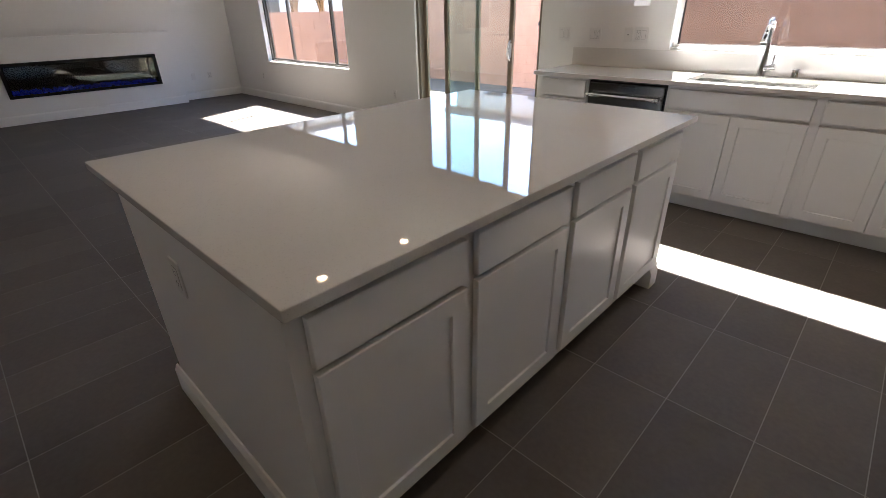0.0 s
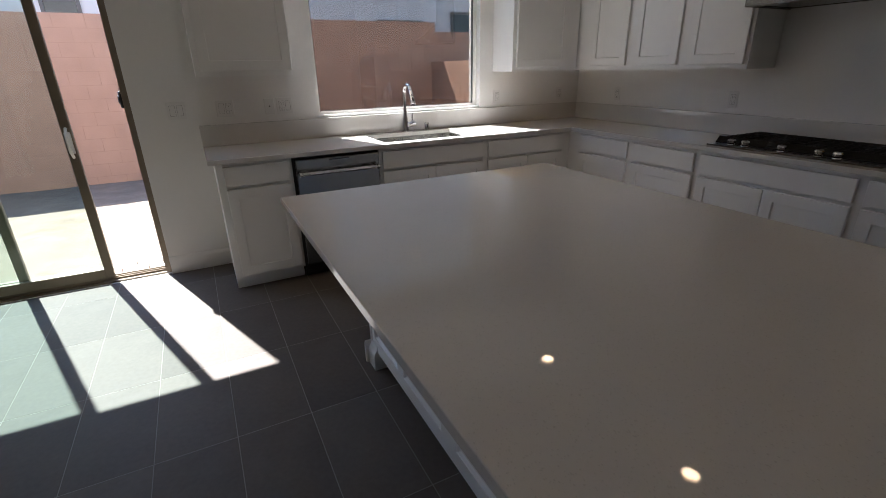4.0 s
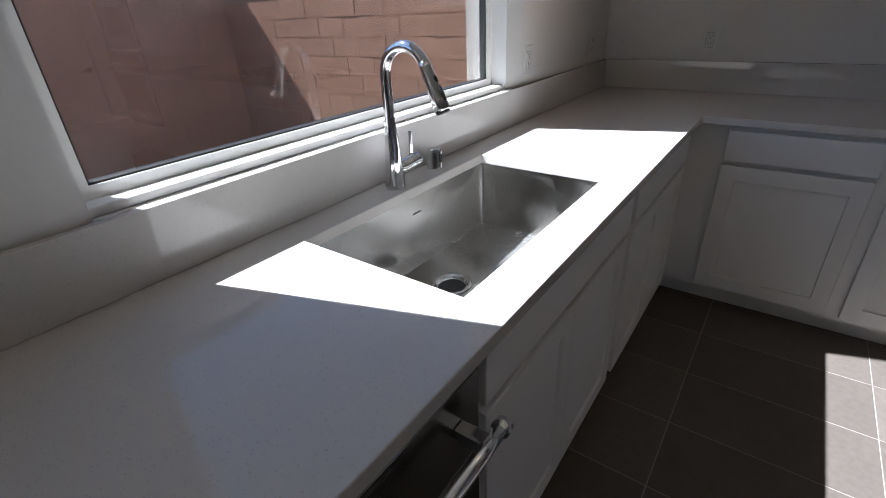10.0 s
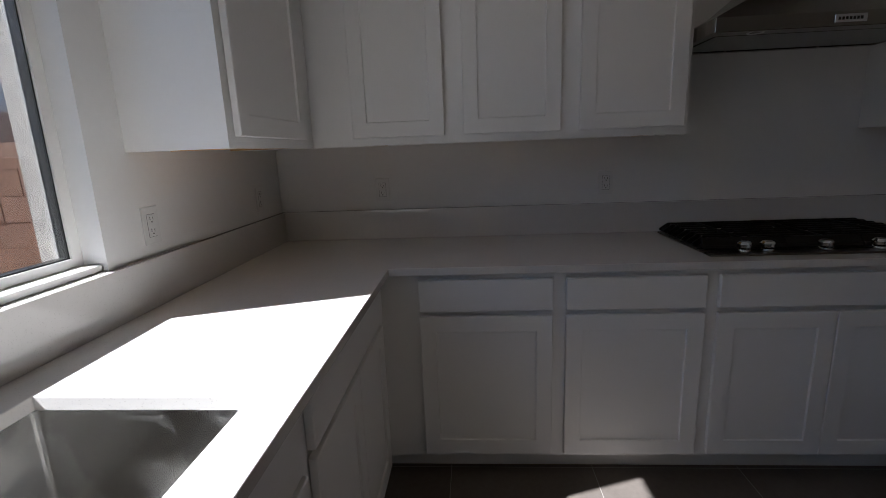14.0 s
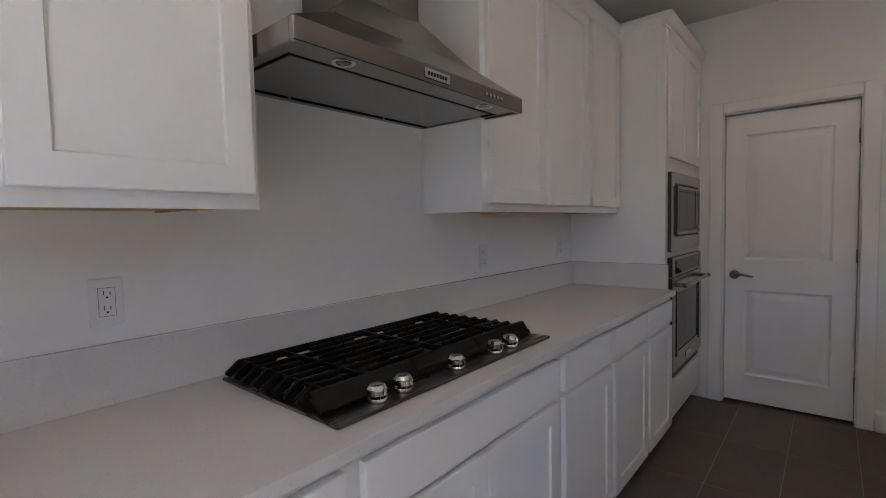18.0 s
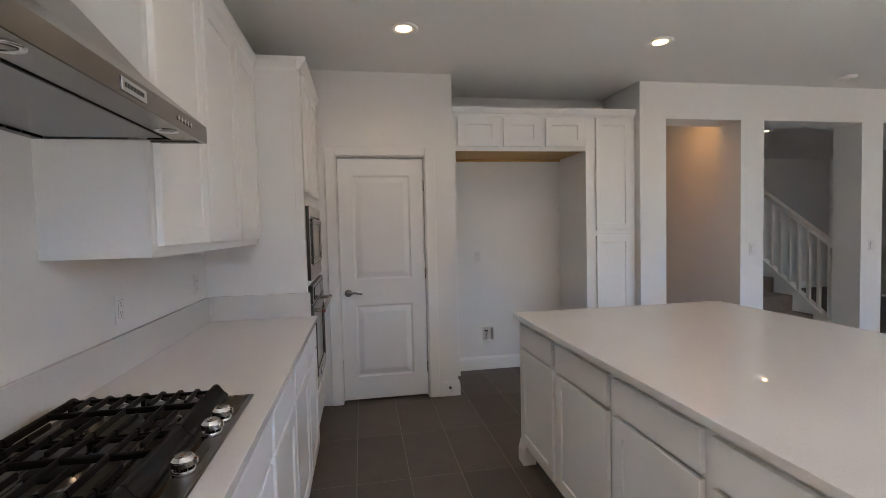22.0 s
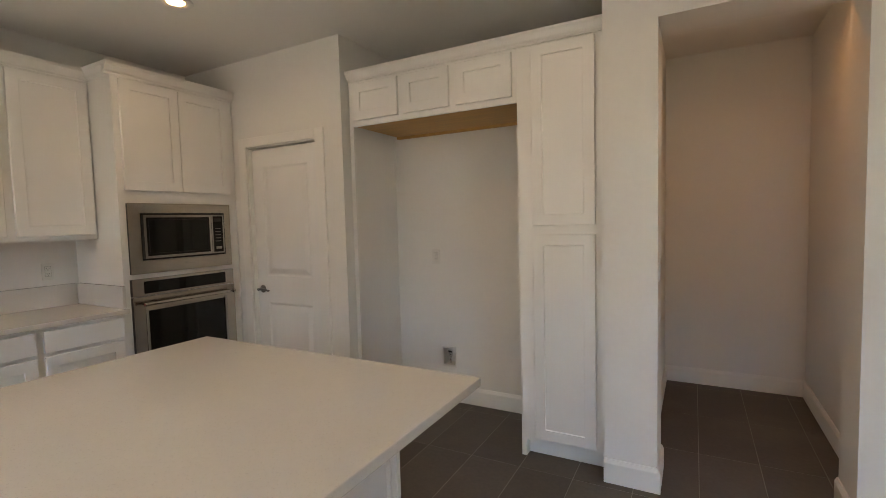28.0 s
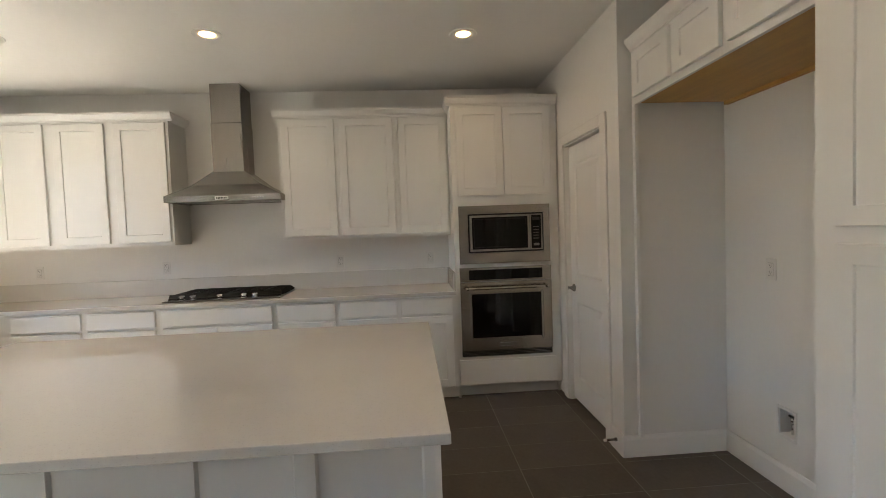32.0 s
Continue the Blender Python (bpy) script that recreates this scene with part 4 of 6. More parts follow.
part("button", bm_box(I1 - 0.092, I1 - 0.040, F - 0.038, F - 0.0329, J0 + 0.045, J0 + 0.068, bevel=0.003), KNOBST, mw)

ov = thing("wall_oven", "stainless steel built-in wall oven with a bar handle", "oven", COOKW)
A0, A1, B0, B1 = 4.258, 5.022, 0.352, 1.095
bm = bmesh.new()
box(bm, A0, A1, F - 0.030, F - 0.026, B1 - 0.115, B1, bevel=0.001)
part("control_frame", bm, STEELH, ov)
part("control_body", bm_box(A0, A1, F - 0.0258, F, B1 - 0.115, B1), BLACK, ov, "black sides of the control panel")
part("control_panel", bm_box(A0 + 0.075, A1 - 0.075, F - 0.0335, F - 0.0302, B1 - 0.10, B1 - 0.018), DARKGL, ov, "black glass control panel")
bm = bmesh.new()
z0, z1 = B0 + 0.055, B1 - 0.12
wall_with_holes(bm, A0, A1, z0, z1, F - 0.034, F - 0.0285, [(A0 + 0.092, A1 - 0.092, z0 + 0.105, z1 - 0.098)])
od = part("door", bm, STEELH, ov, "stainless steel oven door")
bm = bmesh.new()
wall_with_holes(bm, A0 + 0.001, A1 - 0.001, z0 + 0.001, z1 - 0.001, F - 0.0283, F, [(A0 + 0.092, A1 - 0.092, z0 + 0.105, z1 - 0.098)])
part("door_edge", bm, BLACK, od, "black sides of the oven door")
part("window", bm_box(A0 + 0.092, A1 - 0.092, F - 0.030, F - 0.002, z0 + 0.105, z1 - 0.098), DARKGL, od, "black glass oven window")
for a, b, c, d in ((A0 + 0.072, A0 + 0.0915, z0 + 0.08, z1 - 0.085), (A1 - 0.0915, A1 - 0.072, z0 + 0.08, z1 - 0.085)):
    part("bezel", bm_box(a, b, F - 0.040, F - 0.034, c, d, bevel=0.003), KNOBST, od)
bm = bmesh.new()
tube(bm, [(A0 + 0.05 + (A1 - A0 - 0.1) * i / 8, F - 0.088, z1 - 0.045) for i in range(9)], 0.0115, n=16)
for x in (A0 + 0.075, A1 - 0.075):
    box(bm, x - 0.011, x + 0.011, F - 0.088, F - 0.03, z1 - 0.056, z1 - 0.034, bevel=0.003)
part("handle", bm, STEELB, od, "brushed steel bar handle")
for x in (A0 + 0.048, A1 - 0.048):
    bm = bmesh.new()
    cyl(bm, F - 0.088, z1 - 0.045, x - 0.008, x + 0.008, 0.0135, n=18, axis="x")
    part("handle_cap", bm, STEELB, od, smooth=True)
bm = bmesh.new()
cyl(bm, F - 0.088, z1 - 0.045, A0 + 0.0385, A0 + 0.0399, 0.0095, n=18, axis="x")
part("medallion", bm, MEDAL, od, "small dark red disc on the handle's end")
bm = bmesh.new()
box(bm, A0 + 0.31, A1 - 0.31, F - 0.0365, F - 0.034, z0 + 0.03, z0 + 0.06, bevel=0.002)
part("badge", bm, CHROME, od, "small plain maker's badge")
bm = bmesh.new()
box(bm, A0, A1, F - 0.012, F, B0, B0 + 0.05)
part("vent", bm, BLACK, ov)
for i in range(4):
    part("slat", bm_box(A0 + 0.01, A1 - 0.01, F - 0.02, F - 0.012, B0 + 0.006 + 0.012 * i, B0 + 0.012 + 0.012 * i), STEEL, ov)

# ---- dishwasher ----
dw = thing("dishwasher", "stainless steel dishwasher with a bar handle", "dishwasher")
part("tub", bm_box(-3.003, -2.394, -0.60, -0.02, 0.10, 0.870), BLACK, dw, "black dishwasher body")
bm = bmesh.new()
box(bm, -2.988, -2.404, -0.640, -0.602, 0.115, 0.862, bevel=0.006, seg=2)
dd = part("door", bm, STEEL, dw, "brushed stainless door")
bm = bmesh.new()
tube(bm, [(-2.965 + 0.535 * i / 8, -0.695, 0.775) for i in range(9)], 0.013, n=18)
for x in (-2.925, -2.467):
    box(bm, x - 0.013, x + 0.013, -0.695, -0.638, 0.762, 0.788, bevel=0.004)
part("handle", bm, CHROME, dd, "polished bar handle")
for x in (-2.968, -2.426):
    bm = bmesh.new()
    cyl(bm, -0.695, 0.775, x - 0.009, x + 0.009, 0.016, n=20, axis="x")
    part("handle_cap", bm, CHROME, dd, smooth=True)
part("badge", bm_box(-2.740, -2.650, -0.6425, -0.640, 0.20, 0.225, bevel=0.001), CHROME, dd, "small plain maker's badge")
part("vent", bm_box(-2.760, -2.620, -0.641, -0.639, 0.845, 0.853), BLACK, dd)
part("kick_plate", bm_box(-2.995, -2.402, -0.56, -0.545, 0.004, 0.098), BLACK, dw)

# ---- worktops, backsplash, sink ----
SK = (-2.322, -1.560, -0.557, -0.125)        # the sink's cutout
CT0, CT1 = 0.884, 0.914
wt = thing("worktop", "white speckled quartz worktop with a sink cutout", "worktop")
bm = bmesh.new()
# one L-shaped slab with a hole for the sink
def slab(bm, outline, holes, z0, z1):
    loops = []
    for pts in (outline, *holes):
        loops.append([bm.verts.new((x, y, z1)) for x, y in pts])
    edges = [bm.edges.new((lp[i], lp[(i + 1) % len(lp)])) for lp in loops for i in range(len(lp))]
    res = bmesh.ops.triangle_fill(bm, use_beauty=True, use_dissolve=False, edges=edges)
    top = [f for f in res["geom"] if isinstance(f, bmesh.types.BMFace)]
    for f in top:
        if f.normal.z < 0:
            f.normal_flip()
    ext = bmesh.ops.extrude_face_region(bm, geom=top)
    low = [v for v in ext["geom"] if isinstance(v, bmesh.types.BMVert)]
    for v in low:
        v.co.z = z0
    bmesh.ops.recalc_face_normals(bm, faces=bm.faces[:])


slab(bm, [(-3.505, -0.655), (-0.643, -0.655), (-0.643, -4.22), (-0.002, -4.22), (-0.002, -0.002), (-3.505, -0.002)],
     [[(SK[0], SK[2]), (SK[1], SK[2]), (SK[1], SK[3]), (SK[0], SK[3])]], CT0, CT1)
sharp = [e for e in bm.edges if abs(e.calc_face_angle(0)) > 0.5]
bmesh.ops.bevel(bm, geom=sharp, offset=0.0025, segments=2, profile=0.5, affect="EDGES")
part("slab", bm, QUARTZ, wt)
bm = bmesh.new()
box(bm, -3.505, -0.022, -0.022, -0.002, CT1 + 0.0005, 1.061, bevel=0.0015)
part("backsplash", bm, QUARTZ, wt, "low quartz backsplash")
part("backsplash", bm_box(-0.022, -0.002, -4.20, -0.002, CT1 + 0.0005, 1.061, bevel=0.0015), QUARTZ, wt, "low quartz backsplash")
part("backsplash", bm_box(-0.604, -0.023, -4.2215, -4.2015, CT1 + 0.0005, 1.061, bevel=0.0015), QUARTZ, wt, "low quartz backsplash")

sk = thing("kitchen_sink", "stainless steel undermount single bowl sink", "sink")
bm = bmesh.new()
x0, x1, y0, y1 = SK[0] - 0.004, SK[1] + 0.004, SK[2] - 0.004, SK[3] + 0.004
zf = 0.655
DR = (-1.945, -0.258)
# walls
def ring(o, z, r=0.012):
    pts = []
    for cx, cy, a0 in ((x1 - o - r, y1 - o - r, 0), (x0 + o + r, y1 - o - r, 90), (x0 + o + r, y0 + o + r, 180), (x1 - o - r, y0 + o + r, 270)):
        for k in range(4):
            a = radians(a0 + 30 * k)
            pts.append(bm.verts.new((cx + r * math.cos(a), cy + r * math.sin(a), z)))
    return pts


rings = [ring(-0.03, 0.8828), ring(0.0, 0.8828), ring(0.0, zf + 0.004), ring(0.0012, zf + 0.0012), ring(0.004, zf + 0.0004)]
for a, b in zip(rings, rings[1:]):
    for i in range(16):
        bm.faces.new([a[i], a[(i + 1) % 16], b[(i + 1) % 16], b[i]])
# floor falls to the drain
drain = [bm.verts.new((DR[0] + 0.056 * math.cos(2 * math.pi * i / 32), DR[1] + 0.056 * math.sin(2 * math.pi * i / 32), zf - 0.010)) for i in range(32)]
e1 = [bm.edges.get((rings[-1][i], rings[-1][(i + 1) % 16])) for i in range(16)]
e2 = [bm.edges.new((drain[i], drain[(i + 1) % 32])) for i in range(32)]
bmesh.ops.triangle_fill(bm, use_beauty=True, edges=e1 + e2)
bowl = part("bowl", bm, SINKST, sk)
bm = bmesh.new()
lathe(bm, [(0.060, -0.006), (0.057, -0.004), (0.047, -0.007), (0.0445, -0.010), (0.0435, -0.016), (0.041, -0.018)], DR[0], DR[1], zf - 0.003, n=40, cap=False)
part("drain_flange", bm, CHROME, sk, "polished drain flange", smooth=True)
bm = bmesh.new()
lathe(bm, [(0.041, -0.018), (0.0395, -0.030), (0.036, -0.031), (0.0355, -0.050), (0.006, -0.051)], DR[0], DR[1], zf - 0.003, n=32)
part("drain_stop", bm, BLACK, sk, "dark drain throat with a rubber splash guard")
part("stamp", bm_box(-1.935, -1.90, SK[3] + 0.0035, SK[3] + 0.0043, 0.829, 0.834), BLACK, sk, "small dark stamped mark")

fa = thing("faucet", "polished chrome gooseneck faucet with a pull-down spray", "faucet", pose(-1.950, -0.077, CT1))
bm = bmesh.new()
lathe(bm, [(0.0305, 0), (0.0305, 0.004), (0.029, 0.012), (0.027, 0.045), (0.0235, 0.085), (0.0196, 0.13), (0.0166, 0.165), (0.0149, 0.188), (0.0144, 0.1965)], n=40, cap=False)
part("body", bm, CHROME, fa, smooth=True)
bm = bmesh.new()
pts = [(0, 0, 0.170 + 0.0227 * i) for i in range(6)]
R = 0.068
for k in range(0, 17):
    a = radians(160) * k / 16
    pts.append((0, -R + R * math.cos(a), 0.306 + R * math.sin(a)))
tube(bm, pts, 0.0140, n=28)
part("spout", bm, CHROME, fa, smooth=True)
bm = bmesh.new()
e = Vector(pts[-1])
d = (Vector(pts[-1]) - Vector(pts[-2])).normalized()
tube(bm, [e - d * 0.012, e, e + d * 0.012, e + d * 0.045, e + d * 0.075, e + d * 0.105, e + d * 0.112], [0.0150, 0.0152, 0.0158, 0.0172, 0.0190, 0.0212, 0.0195], n=28)
sp = part("spray_head", bm, CHROME, fa, smooth=True)
bm = bmesh.new()
side = Vector((0, d.z, -d.y))
side = side if side.y < 0 else -side
for a, b, w, rad in ((0.028, 0.044, 0.0160, 0.0085), (0.056, 0.092, 0.0178, 0.0095)):
    bm = bmesh.new()
    p, q = e + d * a + side * (w - 0.0068), e + d * b + side * (w - 0.0058)
    tube(bm, [p - d * 0.004, p, p.lerp(q, 0.5) + side * 0.001, q, q + d * 0.004], [rad * 0.45, rad * 0.9, rad, rad * 0.9, rad * 0.45], n=14)
    part("button", bm, BLACK, sp, "black spray button", smooth=True)
bm = bmesh.new()
tube(bm, [e + d * 0.112, e + d * 0.117], [0.019, 0.016], n=22)
part("nozzle", bm, BLACK, sp)
bm = bmesh.new()
tube(bm, [(0.008, -0.003, 0.051), (0.030, -0.011, 0.057), (0.054, -0.019, 0.064), (0.0555, -0.0195, 0.0644), (0.056, -0.0197, 0.0646)], [0.0198, 0.0198, 0.0200, 0.0196, 0.0180], n=28)
hv = part("valve", bm, CHROME, fa, smooth=True)
bm = bmesh.new()
tube(bm, [(0.0562, -0.0198, 0.0646), (0.0567, -0.0200, 0.0648), (0.0572, -0.0202, 0.0649), (0.077, -0.0265, 0.0698), (0.079, -0.0272, 0.0703), (0.0798, -0.0274, 0.0705)], [0.0180, 0.0196, 0.0200, 0.0200, 0.0190, 0.0165], n=28)
part("end_cap", bm, CHROME, hv, "turning chrome end of the valve", smooth=True)
bm = bmesh.new()
tube(bm, [(0.056, -0.019, 0.074), (0.0564, -0.0186, 0.09), (0.0568, -0.0182, 0.11), (0.0574, -0.0176, 0.135), (0.0576, -0.0174, 0.147), (0.0577, -0.0173, 0.1495), (0.0577, -0.0173, 0.1500)], [0.0064, 0.0064, 0.0062, 0.0060, 0.0060, 0.0056, 0.0040], n=18)
part("lever", bm, CHROME, hv, smooth=True)

ag = thing("air_gap", "small polished chrome dishwasher air gap cap", "air gap", pose(-1.747, -0.066, CT1))
bm = bmesh.new()
lathe(bm, [(0.0265, 0), (0.0265, 0.003), (0.025, 0.006), (0.0246, 0.054), (0.022, 0.061), (0.012, 0.063)], n=36)
part("cap", bm, CHROME, ag, smooth=True)
part("slot", bm_box(-0.0055, 0.0055, -0.0258, -0.0243, 0.020, 0.047, bevel=0.0006), SLOT, ag)

# ---- hood ----
hd = thing("range_hood", "stainless steel wall chimney range hood", "range hood", COOKW)
H0, H1, HB, HF = 1.868, 2.805, 1.722, -0.46
bm = bmesh.new()
lo = [(H0, HF), (H1, HF), (H1, -0.004), (H0, -0.004)]
hi = [(2.195, -0.285), (2.465, -0.285), (2.465, -0.004), (2.195, -0.004)]
a = [bm.verts.new((x, y, HB + 0.052)) for x, y in lo]
m1 = [bm.verts.new((lo[i][0] + (hi[i][0] - lo[i][0]) * 0.55, lo[i][1] + (hi[i][1] - lo[i][1]) * 0.55, HB + 0.052 + 0.092)) for i in range(4)]
b = [bm.verts.new((x, y, 1.985)) for x, y in hi]
for p, q in ((a, m1), (m1, b)):
    for i in range(4):
        bm.faces.new([p[i], p[(i + 1) % 4], q[(i + 1) % 4], q[i]])
bm.faces.new(a[::-1]), bm.faces.new(b)
part("canopy", bm, HOODST, hd, "brushed stainless canopy")
bm = bmesh.new()
box(bm, H0, H1, HF - 0.002, HF + 0.016, HB, HB + 0.052, bevel=0.002)
box(bm, H0, H0 + 0.018, HF + 0.016, -0.004, HB, HB + 0.052)
box(bm, H1 - 0.018, H1, HF + 0.016, -0.004, HB, HB + 0.052)
part("rim", bm, HOODST, hd)
bm = bmesh.new()
box(bm, H0 + 0.018, H1 - 0.018, HF + 0.016, -0.375, HB + 0.004, HB + 0.02)
box(bm, H0 + 0.018, H1 - 0.018, -0.03, -0.004, HB + 0.004, HB + 0.02)
box(bm, H0 + 0.018, H0 + 0.04, -0.375, -0.03, HB + 0.004, HB + 0.02)
box(bm, H1 - 0.04, H1 - 0.018, -0.375, -0.03, HB + 0.004, HB + 0.02)
part("underside", bm, HOODST, hd)
bm = bmesh.new()
box(bm, H0 + 0.04, H1 - 0.04, -0.375, -0.03, HB + 0.018, HB + 0.022)
part("filter_gap", bm, BLACK, hd)
part("filter", bm_box(H0 + 0.058, H1 - 0.058, -0.357, -0.048, HB + 0.006, HB + 0.018, bevel=0.002), STEEL, hd, "grey metal filter panel")
for x in (H0 + 0.17, H1 - 0.17):
    bm = bmesh.new()
    lathe(bm, [(0.030, HB + 0.004), (0.0285, HB + 0.0015), (0.022, HB + 0.002), (0.019, HB + 0.0036)], x, -0.41, 0, n=28, cap=False)
    lp = part("lamp", bm, CHROME, hd, "small round hood lamp", smooth=True)
    bm = bmesh.new()
    lathe(bm, [(0.0205, HB + 0.0034), (0.010, HB + 0.0028), (0.004, HB + 0.0026)], x, -0.41, 0, n=20)
    part("lens", bm, NICKEL, lp, "dull glass lamp lens", smooth=True)
part("badge", bm_box(2.275, 2.385, HF - 0.005, HF - 0.002, HB + 0.012, HB + 0.040, bevel=0.001), CHROME, hd, "small plain maker's badge")
for i in range(7):
    part("badge_mark", bm_box(2.287 + 0.0125 * i, 2.295 + 0.0125 * i, HF - 0.0056, HF - 0.0048, HB + 0.021, HB + 0.031), BLACK, hd)
for i in range(5):
    bm = bmesh.new()
    cyl(bm, 2.575 + 0.022 * i, HB + 0.026, HF - 0.0045, HF - 0.002, 0.006, n=14, axis="y")
    part("button", bm, CHROME, hd)
bm = bmesh.new()
box(bm, 2.200, 2.460, -0.28, -0.004, 1.978, 2.40, bevel=0.003)
part("chimney", bm, HOODST, hd, "brushed stainless chimney, lower piece")
bm = bmesh.new()
box(bm, 2.205, 2.455, -0.275, -0.004, 2.40, CZ - 0.001, bevel=0.003)
part("chimney", bm, HOODST, hd, "brushed stainless chimney, upper piece")

# ---- cooktop ----
ck = thing("gas_cooktop", "black and steel five burner gas cooktop with iron grates", "cooktop", COOKW)
K0, K1, KB, KF = 1.862, 2.788, -0.065, -0.573
bm = bmesh.new()
box(bm, K0, K1, KF, KB, CT1 + 0.0005, CT1 + 0.010, bevel=0.004, seg=2)
part("tray", bm, TRAYST, ck, "dark brushed steel tray")
BURN = [(2.040, -0.175, 0.036), (2.040, -0.365, 0.045), (2.333, -0.275, 0.058), (2.612, -0.175, 0.045), (2.612, -0.365, 0.036)]
for x, y, r in BURN:
    bm = bmesh.new()
    lathe(bm, [(r + 0.016, 0.010), (r + 0.012, 0.016), (r + 0.002, 0.017), (r, 0.028), (r - 0.008, 0.028)], x, y, CT1, n=32)
    bn = part("burner", bm, TRAYST, ck, "dull dark steel burner ring", smooth=True)
    bm = bmesh.new()
    lathe(bm, [(r + 0.001, 0.029), (r + 0.001, 0.033), (r - 0.006, 0.037), (0.004, 0.038)], x, y, CT1, n=32)
    part("burner_cap", bm, IRON, bn, "black burner cap")


def iron_bar(bm, p, q, w=0.011, h=0.016):
    """A tapered cast bar from p to q, its top at their height."""
    p, q = Vector(p), Vector(q)
    d = (q - p)
    s = Vector((-d.y, d.x, 0)).normalized() if abs(d.x) + abs(d.y) > 1e-6 else Vector((1, 0, 0))
    sec = [(-w * 0.42, -h), (w * 0.42, -h), (w * 0.5, -h * 0.3), (w * 0.38, -h * 0.08), (w * 0.16, 0), (-w * 0.16, 0), (-w * 0.38, -h * 0.08), (-w * 0.5, -h * 0.3)]
    a = [bm.verts.new(p + s * u + Vector((0, 0, v))) for u, v in sec]
    b = [bm.verts.new(q + s * u + Vector((0, 0, v))) for u, v in sec]
    for i in range(8):
        bm.faces.new([a[i], a[(i + 1) % 8], b[(i + 1) % 8], b[i]])
    bm.faces.new(a[::-1]), bm.faces.new(b)


GT = CT1 + 0.052


def grate(x0, x1, mid, gaps, first, last):
    """A cast iron grate: long bars, a cross bar, fingers that leave a gap over the burner, a sloped front rail, teeth down the free side."""
    bm = bmesh.new()
    xi0, xi1, yi, yf = x0 + (0.044 if first else 0.002), x1 - (0.044 if last else 0.002), -0.466, -0.496
    rows = [-0.080 - 0.0484 * i for i in range(8)]
    for i, y in enumerate(rows):
        if i % 2 == 0:
            iron_bar(bm, (xi0, y, GT), (xi1, y, GT), 0.010 if i else 0.014, 0.015 if i else 0.022)
        else:
            for a, b, e in ((xi0, gaps[0] - (0.022 if i == 1 else 0), 1), (gaps[1] + (0.022 if i == 1 else 0), xi1, 0)):
                iron_bar(bm, (a, y, GT), (b, y, GT), 0.010, 0.014)
                cyl(bm, b if e else a, y, GT - 0.013, GT - 0.0012, 0.0042, n=10)
        for free, xa, xb, s in ((first, xi0, x0, -1), (last, xi1, x1, 1)):
            if free:
                v = [bm.verts.new((xx, y + dy, z)) for dy in (-0.0042, 0.0042) for xx, z in ((xa - s * 0.02, GT), (xa + s * 0.006, GT), (xa + s * 0.012, GT - 0.003), (xb, CT1 + 0.026), (xb, CT1 + 0.018), (xb - s * 0.012, CT1 + 0.011), (xa, CT1 + 0.028))]
                bm.faces.new(v[:7]), bm.faces.new(v[7:][::-1])
                for k in range(7):
                    bm.faces.new([v[k], v[7 + k], v[7 + (k + 1) % 7], v[(k + 1) % 7]])
    iron_bar(bm, (mid, rows[0], GT), (mid, yi, GT), 0.011, 0.016)
    for free, x in ((first, xi0 + 0.006), (last, xi1 - 0.006)):
        drop = 0.004 if free else 0.016
        iron_bar(bm, (x, rows[0], GT - drop), (x, yi, GT - drop), 0.009, 0.010)
        for y in (rows[0], rows[4], yi + 0.004):
            box(bm, x - 0.006, x + 0.006, y - 0.006, y + 0.006, CT1 + 0.0095, GT - 0.012)
    sec = ((yi + 0.008, GT), (yi - 0.001, GT + 0.001), (yi - 0.007, GT - 0.002), (yf + 0.008, CT1 + 0.028), (yf + 0.002, CT1 + 0.025), (yf - 0.003, CT1 + 0.018), (yf - 0.003, CT1 + 0.012), (yf + 0.010, CT1 + 0.012), (yi + 0.004, CT1 + 0.034))
    k_ = len(sec)
    v = [bm.verts.new((x, y, z)) for x in (x0 + (0.010 if first else 0.0008), x1 - (0.010 if last else 0.0008)) for y, z in sec]
    bm.faces.new(v[:k_]), bm.faces.new(v[k_:][::-1])
    for k in range(k_):
        bm.faces.new([v[k], v[k_ + k], v[k_ + (k + 1) % k_], v[(k + 1) % k_]])
    return part("grate", bm, IRON, ck, "black cast iron grate")


